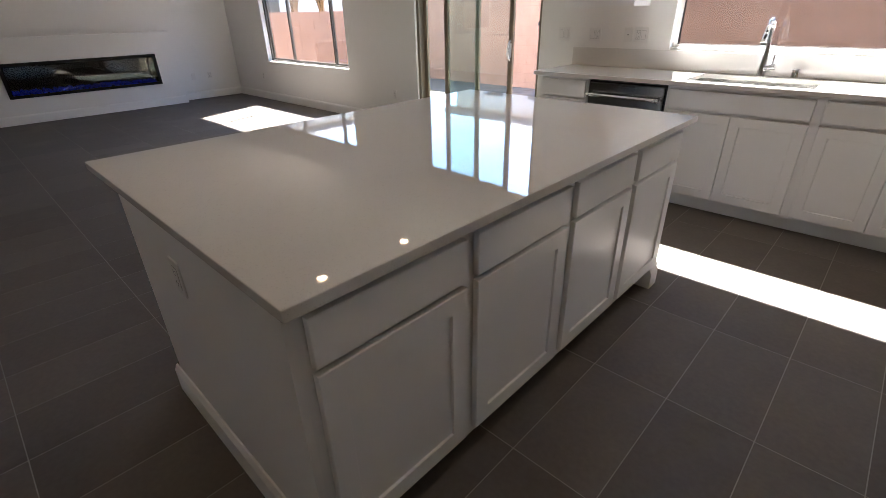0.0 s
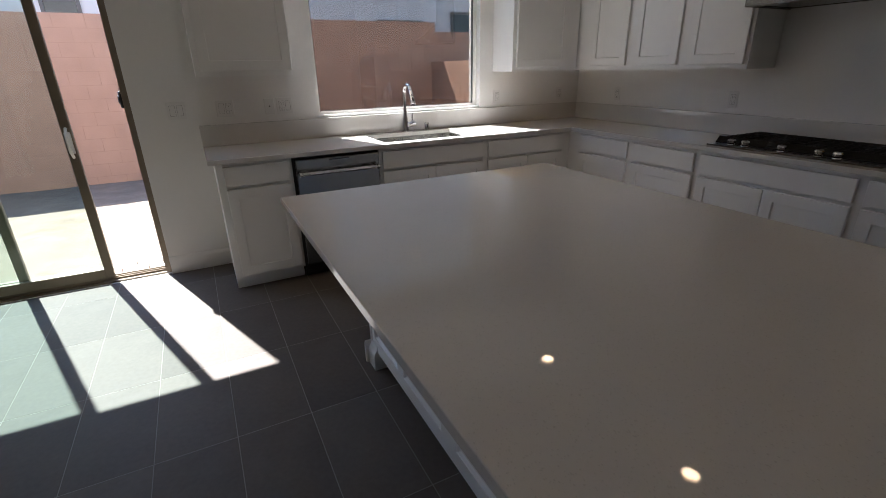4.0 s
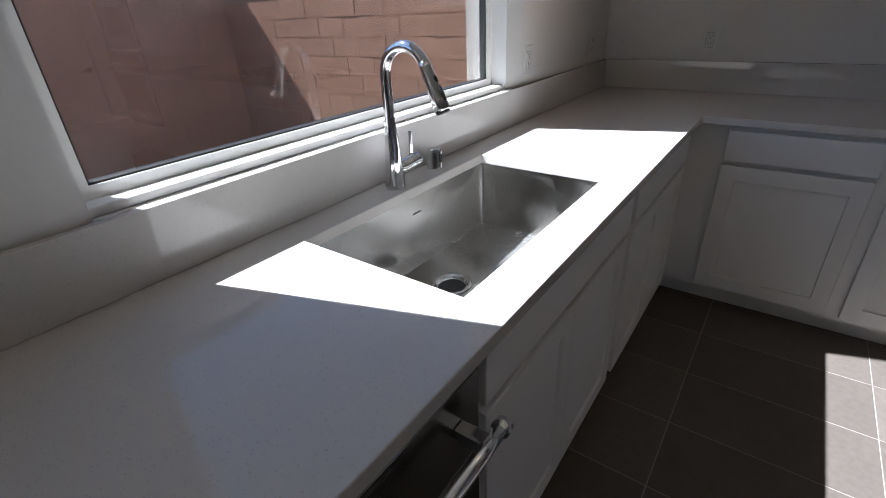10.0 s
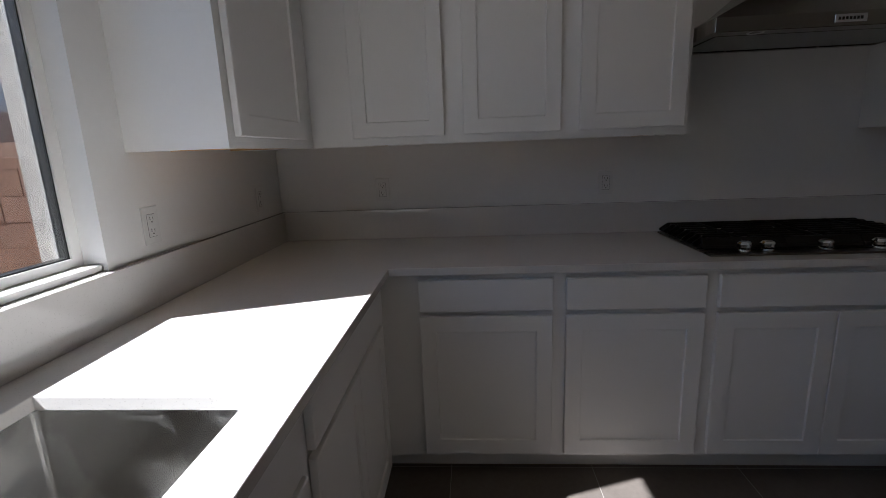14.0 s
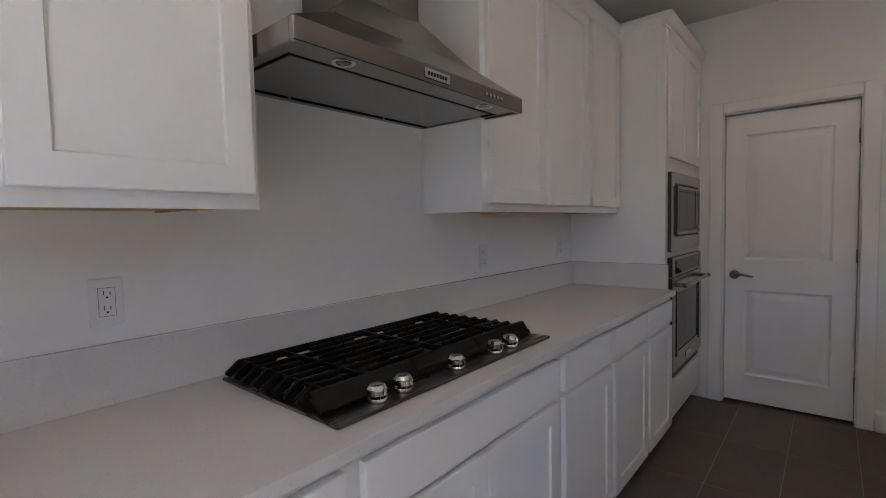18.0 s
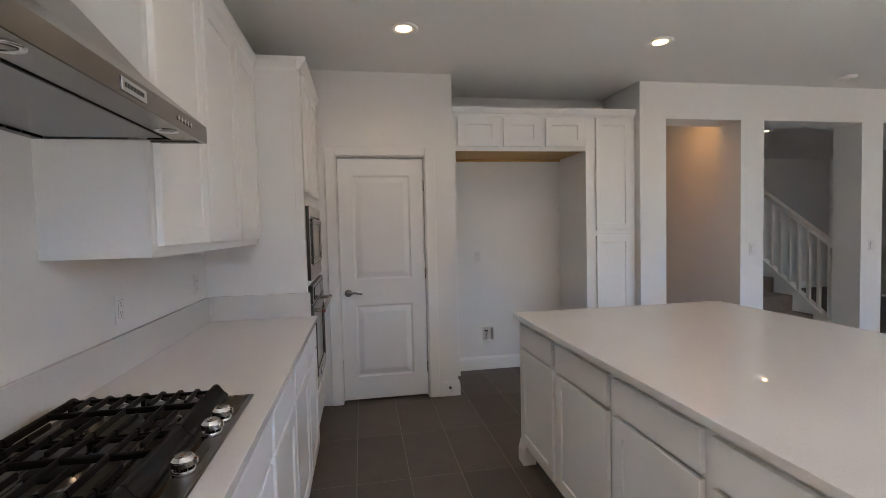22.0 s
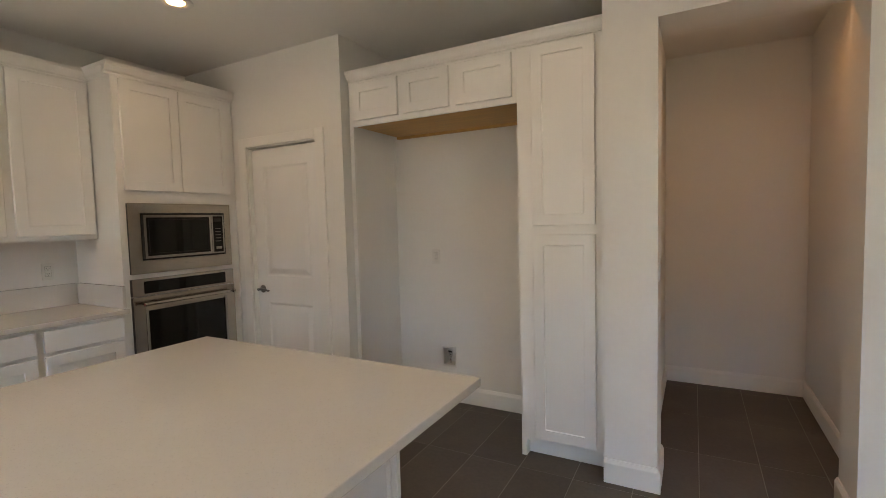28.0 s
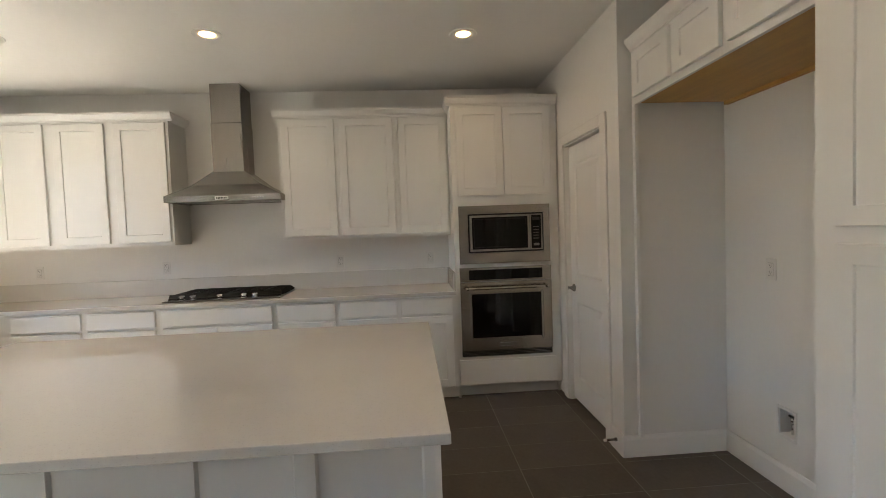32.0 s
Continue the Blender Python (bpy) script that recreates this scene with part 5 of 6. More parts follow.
grate(K0 + 0.004, 2.184, 2.034, (2.008, 2.080), True, False)
grate(2.186, 2.466, 2.336, (2.287, 2.380), False, False)
grate(2.468, K1 - 0.004, 2.622, (2.578, 2.648), False, True)
for x in (2.003, 2.088, 2.298, 2.490, 2.578):
    y = -0.535
    bm = bmesh.new()
    lathe(bm, [(0.0235, 0.0095), (0.0245, 0.012), (0.0245, 0.020), (0.0235, 0.0215), (0.0205, 0.0215), (0.0195, 0.0125)], x, y, CT1, n=40, cap=False)
    kb = part("knob_base", bm, CHROME, ck, "polished knob ring", smooth=True)
    bm = bmesh.new()
    lathe(bm, [(0.0194, 0.0125), (0.0085, 0.013), (0.0085, 0.0255), (0.004, 0.0256)], x, y, CT1, n=28)
    part("stem", bm, CHROME, kb, "polished stem in a dark well")
    bm = bmesh.new()
    n = 90
    rings = [[bm.verts.new((x + (rad + (0.00018 if (i + k) % 2 else 0.0)) * math.cos(2 * math.pi * i / n), y + (rad + (0.00018 if (i + k) % 2 else 0.0)) * math.sin(2 * math.pi * i / n), CT1 + z)) for i in range(n)]
             for k, (rad, z) in enumerate([(0.0200, 0.0260), (0.0236, 0.0275)] + [(0.0238, 0.0285 + 0.0017 * j) for j in range(7)] + [(0.0232, 0.0398)])]
    for a, b in zip(rings, rings[1:]):
        for i in range(n):
            bm.faces.new([a[i], a[(i + 1) % n], b[(i + 1) % n], b[i]])
    bm.faces.new(rings[0][::-1]), bm.faces.new(rings[-1])
    kn = part("knob", bm, KNOBST, kb, "knurled steel knob")
    bm = bmesh.new()
    lathe(bm, [(0.0246, 0.0396), (0.0246, 0.0415), (0.0185, 0.0490), (0.0180, 0.0494)], x, y, CT1, n=12)
    for q in bm.faces:
        q.smooth = False
    box(bm, x - 0.0045, x + 0.0045, y - 0.0300, y - 0.0195, CT1 + 0.0295, CT1 + 0.0435, bevel=0.0015)
    part("knob_cap", bm, CHROME, kn, "faceted polished cap with a pointer")
    bm = bmesh.new()
    lathe(bm, [(0.0176, 0.0490), (0.0174, 0.0499), (0.004, 0.0499)], x, y, CT1, n=32)
    part("knob_face", bm, KNOBST, kn, "brushed top face")

# ---- fridge niche cabinets ----
ND = 0.575
fc = thing("fridge_cabinet", "white painted cabinet over the empty fridge niche, three doors", "cabinet", NICHE)
part("body", bm_box(1.69, 2.93, -ND + 0.05, 0.0, 2.13, 2.44), CAB, fc)
NF = [(1.738, 2.108), (2.150, 2.492), (2.540, 2.905)]
face_frame(fc, 1.69, 2.93, 2.13, 2.44, ND, openings(NF, 2.148, 2.398))
part("filler_strip", bm_box(1.69, 1.722, -ND, -ND + 0.02, 0.135, 2.13), CAB, fc)
part("bottom_rail", bm_box(1.722, 2.93, -ND, -ND + 0.02, 2.112, 2.13), CAB, fc)
bm = bmesh.new()
box(bm, 1.722, 2.93, -ND + 0.02, -0.001, 2.118, 2.129)
box(bm, 1.722, 2.93, -0.03, -0.001, 2.100, 2.118)
part("underside", bm, WOOD, fc, "bare maple underside")
for a, b in NF:
    put_front("door", fc, a, b, 2.148, 2.398, -ND - 0.0035)
crown(fc, [(1.69, 3.415, -ND)], top=2.488, low=2.42)

pc = thing("pantry_cabinet", "tall narrow white pantry cabinet with two shaker doors", "cabinet", NICHE)
bm = bmesh.new()
prof = [(0.0, 0.0), (0.0, 2.44), (-ND + 0.05, 2.44), (-ND + 0.05, 0.10), (-ND + 0.06, 0.10), (-ND + 0.06, 0.0)]
extrude_profile(bm, prof, 2.931, 3.418, "x")
box(bm, 2.931, 2.960, -ND, -ND + 0.059, 0.0, 0.0999)
part("body", bm, CAB, pc)
face_frame(pc, 2.931, 3.418, 0.10, 2.44, ND, [(3.034, 3.360, 1.404, 2.396), (3.034, 3.360, 0.140, 1.328)])
put_front("door", pc, 3.022, 3.372, 1.392, 2.408, -ND - 0.0035)
put_front("door", pc, 3.022, 3.372, 0.128, 1.340, -ND - 0.0035)

# ---- island ----
IS = (-3.258, -1.830, -3.946, -1.774)
it = thing("island_worktop", "white speckled quartz island worktop with a seating overhang", "worktop")
bm = bmesh.new()
slab(bm, [(IS[0], IS[2]), (IS[1], IS[2]), (IS[1], IS[3]), (IS[0], IS[3])], [], CT0, CT1)
sharp = [e for e in bm.edges if abs(e.calc_face_angle(0)) > 0.5]
bmesh.ops.bevel(bm, geom=sharp, offset=0.003, segments=2, profile=0.5, affect="EDGES")
part("slab", bm, QUARTZ, it)

EAST = [(-3.890, -3.418), (-3.372, -2.885), (-2.839, -2.375), (-2.330, -1.865)]
for a, b in EAST:
    base_cabinet(ISLE, a - 0.023, b + 0.023, [(a, b)], [(a, b)], "white island cabinet with one drawer and one shaker door", depth=0.625, back=0.2, group="island cabinets", pz=(0.135, 0.708), dz=(0.726, 0.855))
WEST = [(1.838, 2.655, [(1.872, 2.172), (2.240, 2.598)]), (2.655, 3.098, [(2.712, 3.040)]), (3.098, 3.914, [(3.155, 3.465), (3.530, 3.880)])]
for a, b, holes in WEST:
    c = base_cabinet(ISLW, a, b, [], [], "white island back with sunk shaker panels under the overhang", depth=0.405, back=-0.195, group="island seating side cabinets")
    bm = bmesh.new()
    wall_with_holes(bm, a, b, 0.10, 0.872, -0.426, -0.4055, [(h0, h1, 0.168, 0.81) for h0, h1 in holes])
    part("panel_frame", bm, CAB, c)
    for h0, h1 in holes:
        bm = bmesh.new()
        w, h = h1 - h0, 0.642
        ring_out = [bm.verts.new((x, -0.4225, z)) for x, z in ((h0 - 0.001, 0.167), (h1 + 0.001, 0.167), (h1 + 0.001, 0.811), (h0 - 0.001, 0.811))]
        ring_in = [bm.verts.new((x, -0.412, z)) for x, z in ((h0 + 0.008, 0.176), (h1 - 0.008, 0.176), (h1 - 0.008, 0.802), (h0 + 0.008, 0.802))]
        for i in range(4):
            bm.faces.new([ring_out[i], ring_out[(i + 1) % 4], ring_in[(i + 1) % 4], ring_in[i]])
        bm.faces.new(ring_in)
        part("panel", bm, CAB, c)
ip = thing("island_end_panels", "white painted island end walls with baseboards and outlets", "island")
for y0, y1, s in ((-3.934, -3.914, -1), (-1.836, -1.815, 1)):
    part("end_panel", bm_box(-2.930, -1.872, y0, y1, 0.0, CT0 - 0.001), TRIM, ip)
    yo = y0 if s < 0 else y1
    bm = bmesh.new()
    extrude_profile(bm, [(yo + s * u, v) for u, v in ((0, 0), (0.016, 0), (0.016, 0.105), (0.010, 0.118), (0.006, 0.128), (0, 0.128))], -2.960, -1.862, "x")
    part("base_moulding", bm, TRIM, ip, "white base moulding")
bm = bmesh.new()
box(bm, -2.7, -2.3, -3.913, -1.838, 0.10, 0.883)
part("core", bm, TRIM, ip)
for x, y in ((-1.882, -3.888), (-1.882, -1.862), (-2.912, -3.888), (-2.912, -1.862)):
    s = 1 if x > -2.3 else -1
    bm = bmesh.new()
    prof = [(-0.045, 0.0), (0.034, 0.0), (0.034, 0.085), (0.026, 0.104), (0.020, 0.112), (0.016, 0.135), (-0.045, 0.135)]
    extrude_profile(bm, [(x + s * u, v) for u, v in prof], y - 0.045, y + 0.045, "y")
    part("foot", bm, TRIM, ip, "white moulded corner foot")

# ---- outlets and switches ----
def gap_ring(parent, x):
    """A grey ring that stands in for the shadow round a plate's insert."""
    bm = bmesh.new()
    frame_ring(bm, x - 0.0178, x + 0.0178, -0.0348, 0.0348, 0.0011, -0.0060, -0.0050)
    part("joint", bm, JOINT_SHADE, parent)


def plate(m, gangs, label, category="outlet"):
    """A wall plate, face to local -y. gangs: 'o' outlet, 's' switch, 'b' blank, 'p' phone."""
    w = 0.070 + 0.046 * (len(gangs) - 1)
    t = thing("wall_plate", label, category, m, "outlets and switches")
    bm = bmesh.new()
    box(bm, -w / 2, w / 2, -0.0055, 0.0, -0.0575, 0.0575, bevel=0.0025, seg=2)
    part("plate", bm, PLATE, t)
    for i, g in enumerate(gangs):
        x = -0.023 * (len(gangs) - 1) + 0.046 * i
        if g in "os":
            bm = bmesh.new()
            if g == "s":
                v = [bm.verts.new(p) for p in ((x - 0.016, -0.0056, -0.033), (x + 0.016, -0.0056, -0.033), (x + 0.016, -0.0056, 0.033), (x - 0.016, -0.0056, 0.033),
                                               (x - 0.016, -0.0068, -0.033), (x + 0.016, -0.0068, -0.033), (x + 0.016, -0.0115, 0.033), (x - 0.016, -0.0115, 0.033))]
                for q in ((4, 5, 6, 7), (0, 1, 5, 4), (1, 2, 6, 5), (2, 3, 7, 6), (3, 0, 4, 7)):
                    bm.faces.new([v[k] for k in q])
                part("rocker", bm, PLATE, t)
                gap_ring(t, x)
            else:
                box(bm, x - 0.0165, x + 0.0165, -0.0078, -0.005, -0.0335, 0.0335, bevel=0.001)
                fc_ = part("socket", bm, PLATE, t)
                gap_ring(t, x)
                for zc in (-0.018, 0.018):
                    bm = bmesh.new()
                    box(bm, x - 0.0075, x - 0.0055, -0.0083, -0.0070, zc - 0.001, zc + 0.009)
                    box(bm, x + 0.0055, x + 0.0075, -0.0083, -0.0070, zc - 0.001, zc + 0.007)
                    box(bm, x - 0.0022, x + 0.0022, -0.0083, -0.0070, zc - 0.009, zc - 0.0045)
                    part("slot", bm, SLOT, fc_)
        if g == "p":
            bm = bmesh.new()
            cyl(bm, x, 0, -0.0075, -0.005, 0.005, n=14, axis="y")
            part("jack", bm, SLOT, t)
        for z in (-0.048, 0.048):
            bm = bmesh.new()
            cyl(bm, x, z, -0.0062, -0.005, 0.0025, n=10, axis="y")
            part("screw", bm, PLATE, t)
    return t


def on_north(x, z):
    return pose(x, 0.0, z)


def on_east(y, z):
    return pose(0.0, y, z, 0, 0, -90)


def on_south(x, z, y=YS):
    return pose(x, y, z, 0, 0, 180)


plate(on_north(-3.625, 1.17), "ss", "white double rocker light switch", "light switch")
plate(on_north(-3.315, 1.17), "so", "white switch and outlet plate above the backsplash")
plate(on_north(-3.01, 1.17), "p", "white phone jack plate")
plate(on_north(-2.90, 1.17), "os", "white outlet and switch plate beside the window")
plate(on_north(-0.985, 1.155), "o", "white outlet beside the kitchen window")
plate(on_north(-0.24, 1.155), "o", "white outlet in the corner of the worktop")
for y in (-0.53, -1.628, -3.20, -4.045):
    plate(on_east(y, 1.16), "o", "white outlet above the backsplash")
plate(on_south(-2.075, 1.15, -5.77), "o", "white outlet in the fridge niche")
plate(pose(-3.718, -5.22, 1.15, 0, 0, -90), "s", "white single light switch on the opening's jamb", "light switch")
plate(on_south(-4.638, 1.17), "s", "white single light switch on the column", "light switch")
plate(on_south(-6.03, 1.17), "s", "white light switch on the column", "light switch")
plate(on_south(-7.63, 1.19), "ss", "white double light switch on the column", "light switch")
plate(on_south(-8.90, 0.42), "o", "white outlet on the half wall")
plate(on_north(-6.10, 0.40), "o", "white low outlet beside the sliding door")
plate(on_north(-9.75, 0.40), "o", "white low outlet under the window")
plate(pose(XW, -0.55, 0.40, 0, 0, 90), "o", "white low outlet beside the fireplace")
plate(pose(XW, -0.85, 0.40, 0, 0, 90), "b", "white blank plate beside the fireplace")
plate(pose(XW, -3.55, 1.75, 0, 0, 90), "o", "white outlet for a television over the fireplace")
plate(pose(-2.53, -1.815, 0.715, 0, 0, 180), "o", "white outlet on the island's end")
plate(pose(-2.50, -3.934, 0.715), "o", "white outlet on the island's end")
th = thing("thermostat", "small white thermostat with a dark display", "thermostat", on_south(-7.65, 1.53))
part("body", bm_box(-0.05, 0.05, -0.022, 0.0, -0.045, 0.045, bevel=0.008, seg=2), PLATE, th)
part("display", bm_box(-0.02, 0.028, -0.0235, -0.0215, -0.02, 0.024), SLOT, th, "dark display")
wb = thing("water_box", "white recessed ice maker water box", "water box", on_south(-2.172, 0.355, -5.77))
bm = bmesh.new()
frame_ring(bm, -0.064, 0.064, -0.082, 0.082, 0.013, -0.005, 0.0)
part("frame", bm, PLATE, wb)
bm = bmesh.new()
box(bm, -0.0515, 0.0515, 0.080, 0.084, -0.0695, 0.0695)
box(bm, -0.0515, -0.0485, 0.0, 0.080, -0.0695, 0.0695)
box(bm, 0.0485, 0.0515, 0.0, 0.080, -0.0695, 0.0695)
box(bm, -0.0485, 0.0485, 0.0, 0.080, -0.0695, -0.0665)
box(bm, -0.0485, 0.0485, 0.0, 0.080, 0.0665, 0.0695)
part("recess", bm, PLATE, wb, "white plastic recess")
bm = bmesh.new()
cyl(bm, -0.012, 0.045, -0.066, -0.005, 0.009, n=14)
cyl(bm, -0.012, 0.045, -0.005, 0.022, 0.015, n=14)
part("valve", bm, CHROME, wb, "small chrome valve")
bm = bmesh.new()
box(bm, -0.030, 0.006, 0.030, 0.040, 0.024, 0.036, bevel=0.003)
part("valve_handle", bm, BLACK, wb, "dark valve handle")

# ---- fireplace ----
fp = thing("fireplace", "black framed linear fireplace with blue glass chips", "fireplace", pose(FX, 0, 0, 0, 0, 90))
# local x is y, front to local -y
bm = bmesh.new()
frame_ring(bm, -3.535, -1.475, 0.36, 0.84, 0.042, -0.02, 0.0)
part("surround", bm, IRON, fp, "black metal surround")
bm = bmesh.new()
box(bm, -3.52, -1.49, 0.20, 0.22, 0.375, 0.825)
box(bm, -3.52, -1.49, 0.0, 0.20, 0.375, 0.385)
box(bm, -3.52, -1.49, 0.0, 0.20, 0.815, 0.825)
box(bm, -3.52, -3.51, 0.0, 0.20, 0.385, 0.815)
box(bm, -1.50, -1.49, 0.0, 0.20, 0.385, 0.815)
part("firebox", bm, DARKGL, fp, "black firebox")
p = part("pane", bm_box(-3.48, -1.53, -0.006, -0.002, 0.415, 0.785), GLASS, fp, "clear glass front")
p.visible_shadow = False
rnd = random.Random(5)
bm = bmesh.new()
for i in range(420):
    x, y, z, r = rnd.uniform(-3.47, -1.54), rnd.uniform(0.02, 0.17), 0.385 + rnd.uniform(0.0, 0.055), rnd.uniform(0.012, 0.026)
    mt = Matrix.Translation((x, y, z + r * 0.5)) @ Euler((rnd.uniform(0, 3), rnd.uniform(0, 3), rnd.uniform(0, 3))).to_matrix().to_4x4() @ Matrix.Diagonal((r, r * 0.8, r * 0.7, 1))
    bmesh.ops.create_icosphere(bm, subdivisions=1, radius=1.0, matrix=mt)
tagged(part("glass_chips", bm, BLUEGL, fp, "bright blue glass chips"), kind="stuff")

# ---- stairs beyond the columns ----
st = thing("staircase", "grey carpeted stairs with a white railing", "stairs")
RIS, RUN, N, ST = 0.185, 0.258, 8, -5.39
for i in range(N):
    y1 = ST - RUN * i
    bm = bmesh.new()
    box(bm, -5.96, -4.765, (y1 - RUN - 0.02) if i < N - 1 else -8.40, y1, 0.0 if i == 0 else RIS * (i - 1) + 0.1, RIS * (i + 1), bevel=0.02, seg=3)
    part("step" if i < N - 1 else "landing", bm, CARPET, st, "grey carpeted step")
y2 = ST - RUN * (N - 1)
SL = RIS / RUN
bm = bmesh.new()
a = [(ST - 0.03, 0.0), (ST - 0.03, 0.262), (y2, 0.262 + SL * (ST - 0.03 - y2)), (y2, 0.0)]
v = [bm.verts.new((x, y, z)) for x in (-6.015, -5.965) for y, z in a]
bm.faces.new(v[:4]), bm.faces.new(v[4:][::-1])
for k in range(4):
    bm.faces.new([v[k], v[4 + k], v[4 + (k + 1) % 4], v[(k + 1) % 4]])
part("stringer", bm, TRIM, st, "white painted stringer")


def sloped(bm, x0, x1, ya, za, yb, zb, h):
    v = [bm.verts.new((x, y, z)) for x in (x0, x1) for y, z in ((ya, za), (ya, za + h), (yb, zb + h), (yb, zb))]
    bm.faces.new(v[:4]), bm.faces.new(v[4:][::-1])
    for k in range(4):
        bm.faces.new([v[k], v[4 + k], v[4 + (k + 1) % 4], v[(k + 1) % 4]])


bm = bmesh.new()
sloped(bm, -6.028, -5.952, ST - 0.03, 0.264, y2, 0.264 + SL * (ST - 0.03 - y2), 0.034)
part("shoe_rail", bm, TRIM, st)
bm = bmesh.new()
sloped(bm, -6.028, -5.952, ST - 0.03, 1.10, y2, 1.10 + SL * (ST - 0.03 - y2), 0.055)
part("handrail", bm, TRIM, st, "white painted handrail")
for i in range(14):
    y = ST - 0.11 - 0.122 * i
    z = SL * (ST - 0.03 - y)
    part("baluster", bm_box(-6.006, -5.974, y - 0.016, y + 0.016, 0.285 + z, 1.115 + z), TRIM, st)
bm = bmesh.new()
box(bm, -6.045, -5.935, y2 - 0.12, y2 - 0.002, RIS * N, 2.72, bevel=0.004)
part("newel_post", bm, TRIM, st, "white painted newel post")
bm = bmesh.new()
sloped(bm, -4.86, -4.815, -5.30, 1.00, -7.3, 1.00 + SL * 2.0, 0.075)
part("wall_rail", bm, TRIM, st, "white wall handrail")
for y in (-5.6, -6.4, -7.1):
    z = 1.0 + SL * (-5.30 - y)
    part("bracket", bm_box(-4.816, -4.763, y - 0.015, y + 0.015, z + 0.01, z + 0.04), NICKEL, st)
structure("wall_landing_side", bm_box(-6.05, -5.965, -8.40, y2 - 0.124, 0, 1.62), WALL, "white low wall beside the stair landing", "wall")
structure("wall_landing_back", bm_box(-6.05, -4.764, -8.52, -8.402, 0, 5.29), WALL, "white wall behind the stair landing", "wall")
fd = thing("door_3", "dark stained entry door in the far wall", "door", pose(0, -9.6, 0, 0, 0, 180), kind="structure")
part("door_leaf", bm_box(8.05, 8.95, -0.03, 0.0, 0.01, 2.05, bevel=0.004), DARKFR, fd)
bm = bmesh.new()
for a, b, c_, d in ((7.95, 8.04, 0, 2.14), (8.96, 9.05, 0, 2.14), (8.04, 8.96, 2.06, 2.14)):
    box(bm, a, b, -0.018, 0.0, c_, d)
part("casing", bm, TRIM, fd)

# ---- outside ----
bm = bmesh.new()
def gz(x, y):
    d = max(0.0, min(1.0, (y - 0.6) / 4.5))
    return -0.16 - 0.11 * d + 0.012 * noise.noise((x * 1.3, y * 1.3, 0)) + 0.01 * noise.noise((x * 5, y * 5, 3))


xs = [-400, -120, -40] + [-14 + 0.3 * i for i in range(60)] + [8, 20, 60, 150, 400]
ys = [-400, -60, -14, 0.18] + [0.2 + 0.25 * i for i in range(25)] + [9, 20, 60, 150, 400]
grid = [[bm.verts.new((x, y, gz(x, y) if y > 0.1 else -0.3)) for y in ys] for x in xs]
for i in range(len(xs) - 1):
    for j in range(len(ys) - 1):
        bm.faces.new([grid[i][j], grid[i + 1][j], grid[i + 1][j + 1], grid[i][j + 1]])
structure("ground", bm, DIRT, "bare tan dirt of the back yard", "ground")


def block_wall(name, m, length, z0, top, label, near=None, step=None):
    """A wall of 0.4 by 0.2 m blocks along local x, its face at local y = 0 looking to -y. near: the stretch (x0, x1) whose blocks are parts of their own."""
    w = thing(name, label, "wall", m, kind="structure")
    part("mortar", bm_box(0, length, 0.005, 0.15, z0, top - 0.002), MORTAR, w, "mortar bed")
    me = finish("block", bm_box(0.003, 0.397, 0.0, 0.14, 0.003, 0.197), BLOCK)
    rest = bmesh.new()
    rows = int(round((top - z0) / 0.2))
    made = 0
    for r in range(rows):
        z = top - 0.2 * (r + 1)
        x = -0.2 if r % 2 else 0.0
        while x < length - 0.01:
            a, b = max(0.0, x), min(length, x + 0.4)
            if near and near[0] <= a and b <= near[1] and made < 300 and b - a > 0.39:
                ob = part("block", me, BLOCK, w)
                ob.location = (a, 0.003 * ((made * 7) % 5 - 2) / 2, z)
                made += 1
            else:
                box(rest, a + 0.003, b - 0.003, 0.0, 0.14, z + 0.003, z + 0.197)
            x += 0.4
    if rest.verts:
        tagged(part("blocks", rest, BLOCK, w), kind="stuff")
    return w


block_wall("garden_wall_back", pose(-12.3, 5.4, 0), 13.4, -0.75, 2.25, "pink concrete block wall at the back of the yard", near=(8.4, 13.3))
block_wall("garden_wall_back", pose(1.1, 5.4, 0), 8.9, -0.92, 2.08, "pink concrete block wall behind the side yard, in shade", near=(2.0, 8.9))
block_wall("garden_wall_west", pose(-12.3, -9.0, 0, 0, 0, 90), 14.4, -0.76, 1.44, "low pink concrete block wall beside the house", near=(10.0, 14.4))
block_wall("garden_wall_side", pose(1.0, 5.4, 0, 0, 0, -90), 5.0, -0.48, 1.52, "pink concrete block return wall, sunlit", near=(0.0, 5.0))
part_wall = thing("side_gate_wall", "pink concrete block wall that closes the side yard", "wall", kind="structure")
part("core", bm_box(1.0, 1.4, 0.2, 0.42, -0.5, 1.52), BLOCK, part_wall)

pv = finish("paver", bm_box(0.004, 0.196, 0.004, 0.146, -0.05, 0.0, bevel=0.006), PAVER)
apron = thing("paver_apron", "narrow strip of tan pavers outside the sliding door", "pavement", pose(-5.9, 0.22, -0.13), kind="structure")
for i in range(11):
    for j in range(4):
        ob = part("paver", pv, PAVER, apron)
        ob.location = (0.2 * i + (0.1 if j % 2 else 0), 0.15 * j, 0.0)


def far_window(parent, x0, x1, z0, z1, y):
    bm = bmesh.new()
    frame_ring(bm, x0, x1, z0, z1, 0.07, y - 0.05, y)
    w = part("window", bm, DARKFR, parent)
    part("pane", bm_box(x0 + 0.07, x1 - 0.07, y - 0.02, y - 0.01, z0 + 0.07, z1 - 0.07), DARKGL, w, "dark window pane")


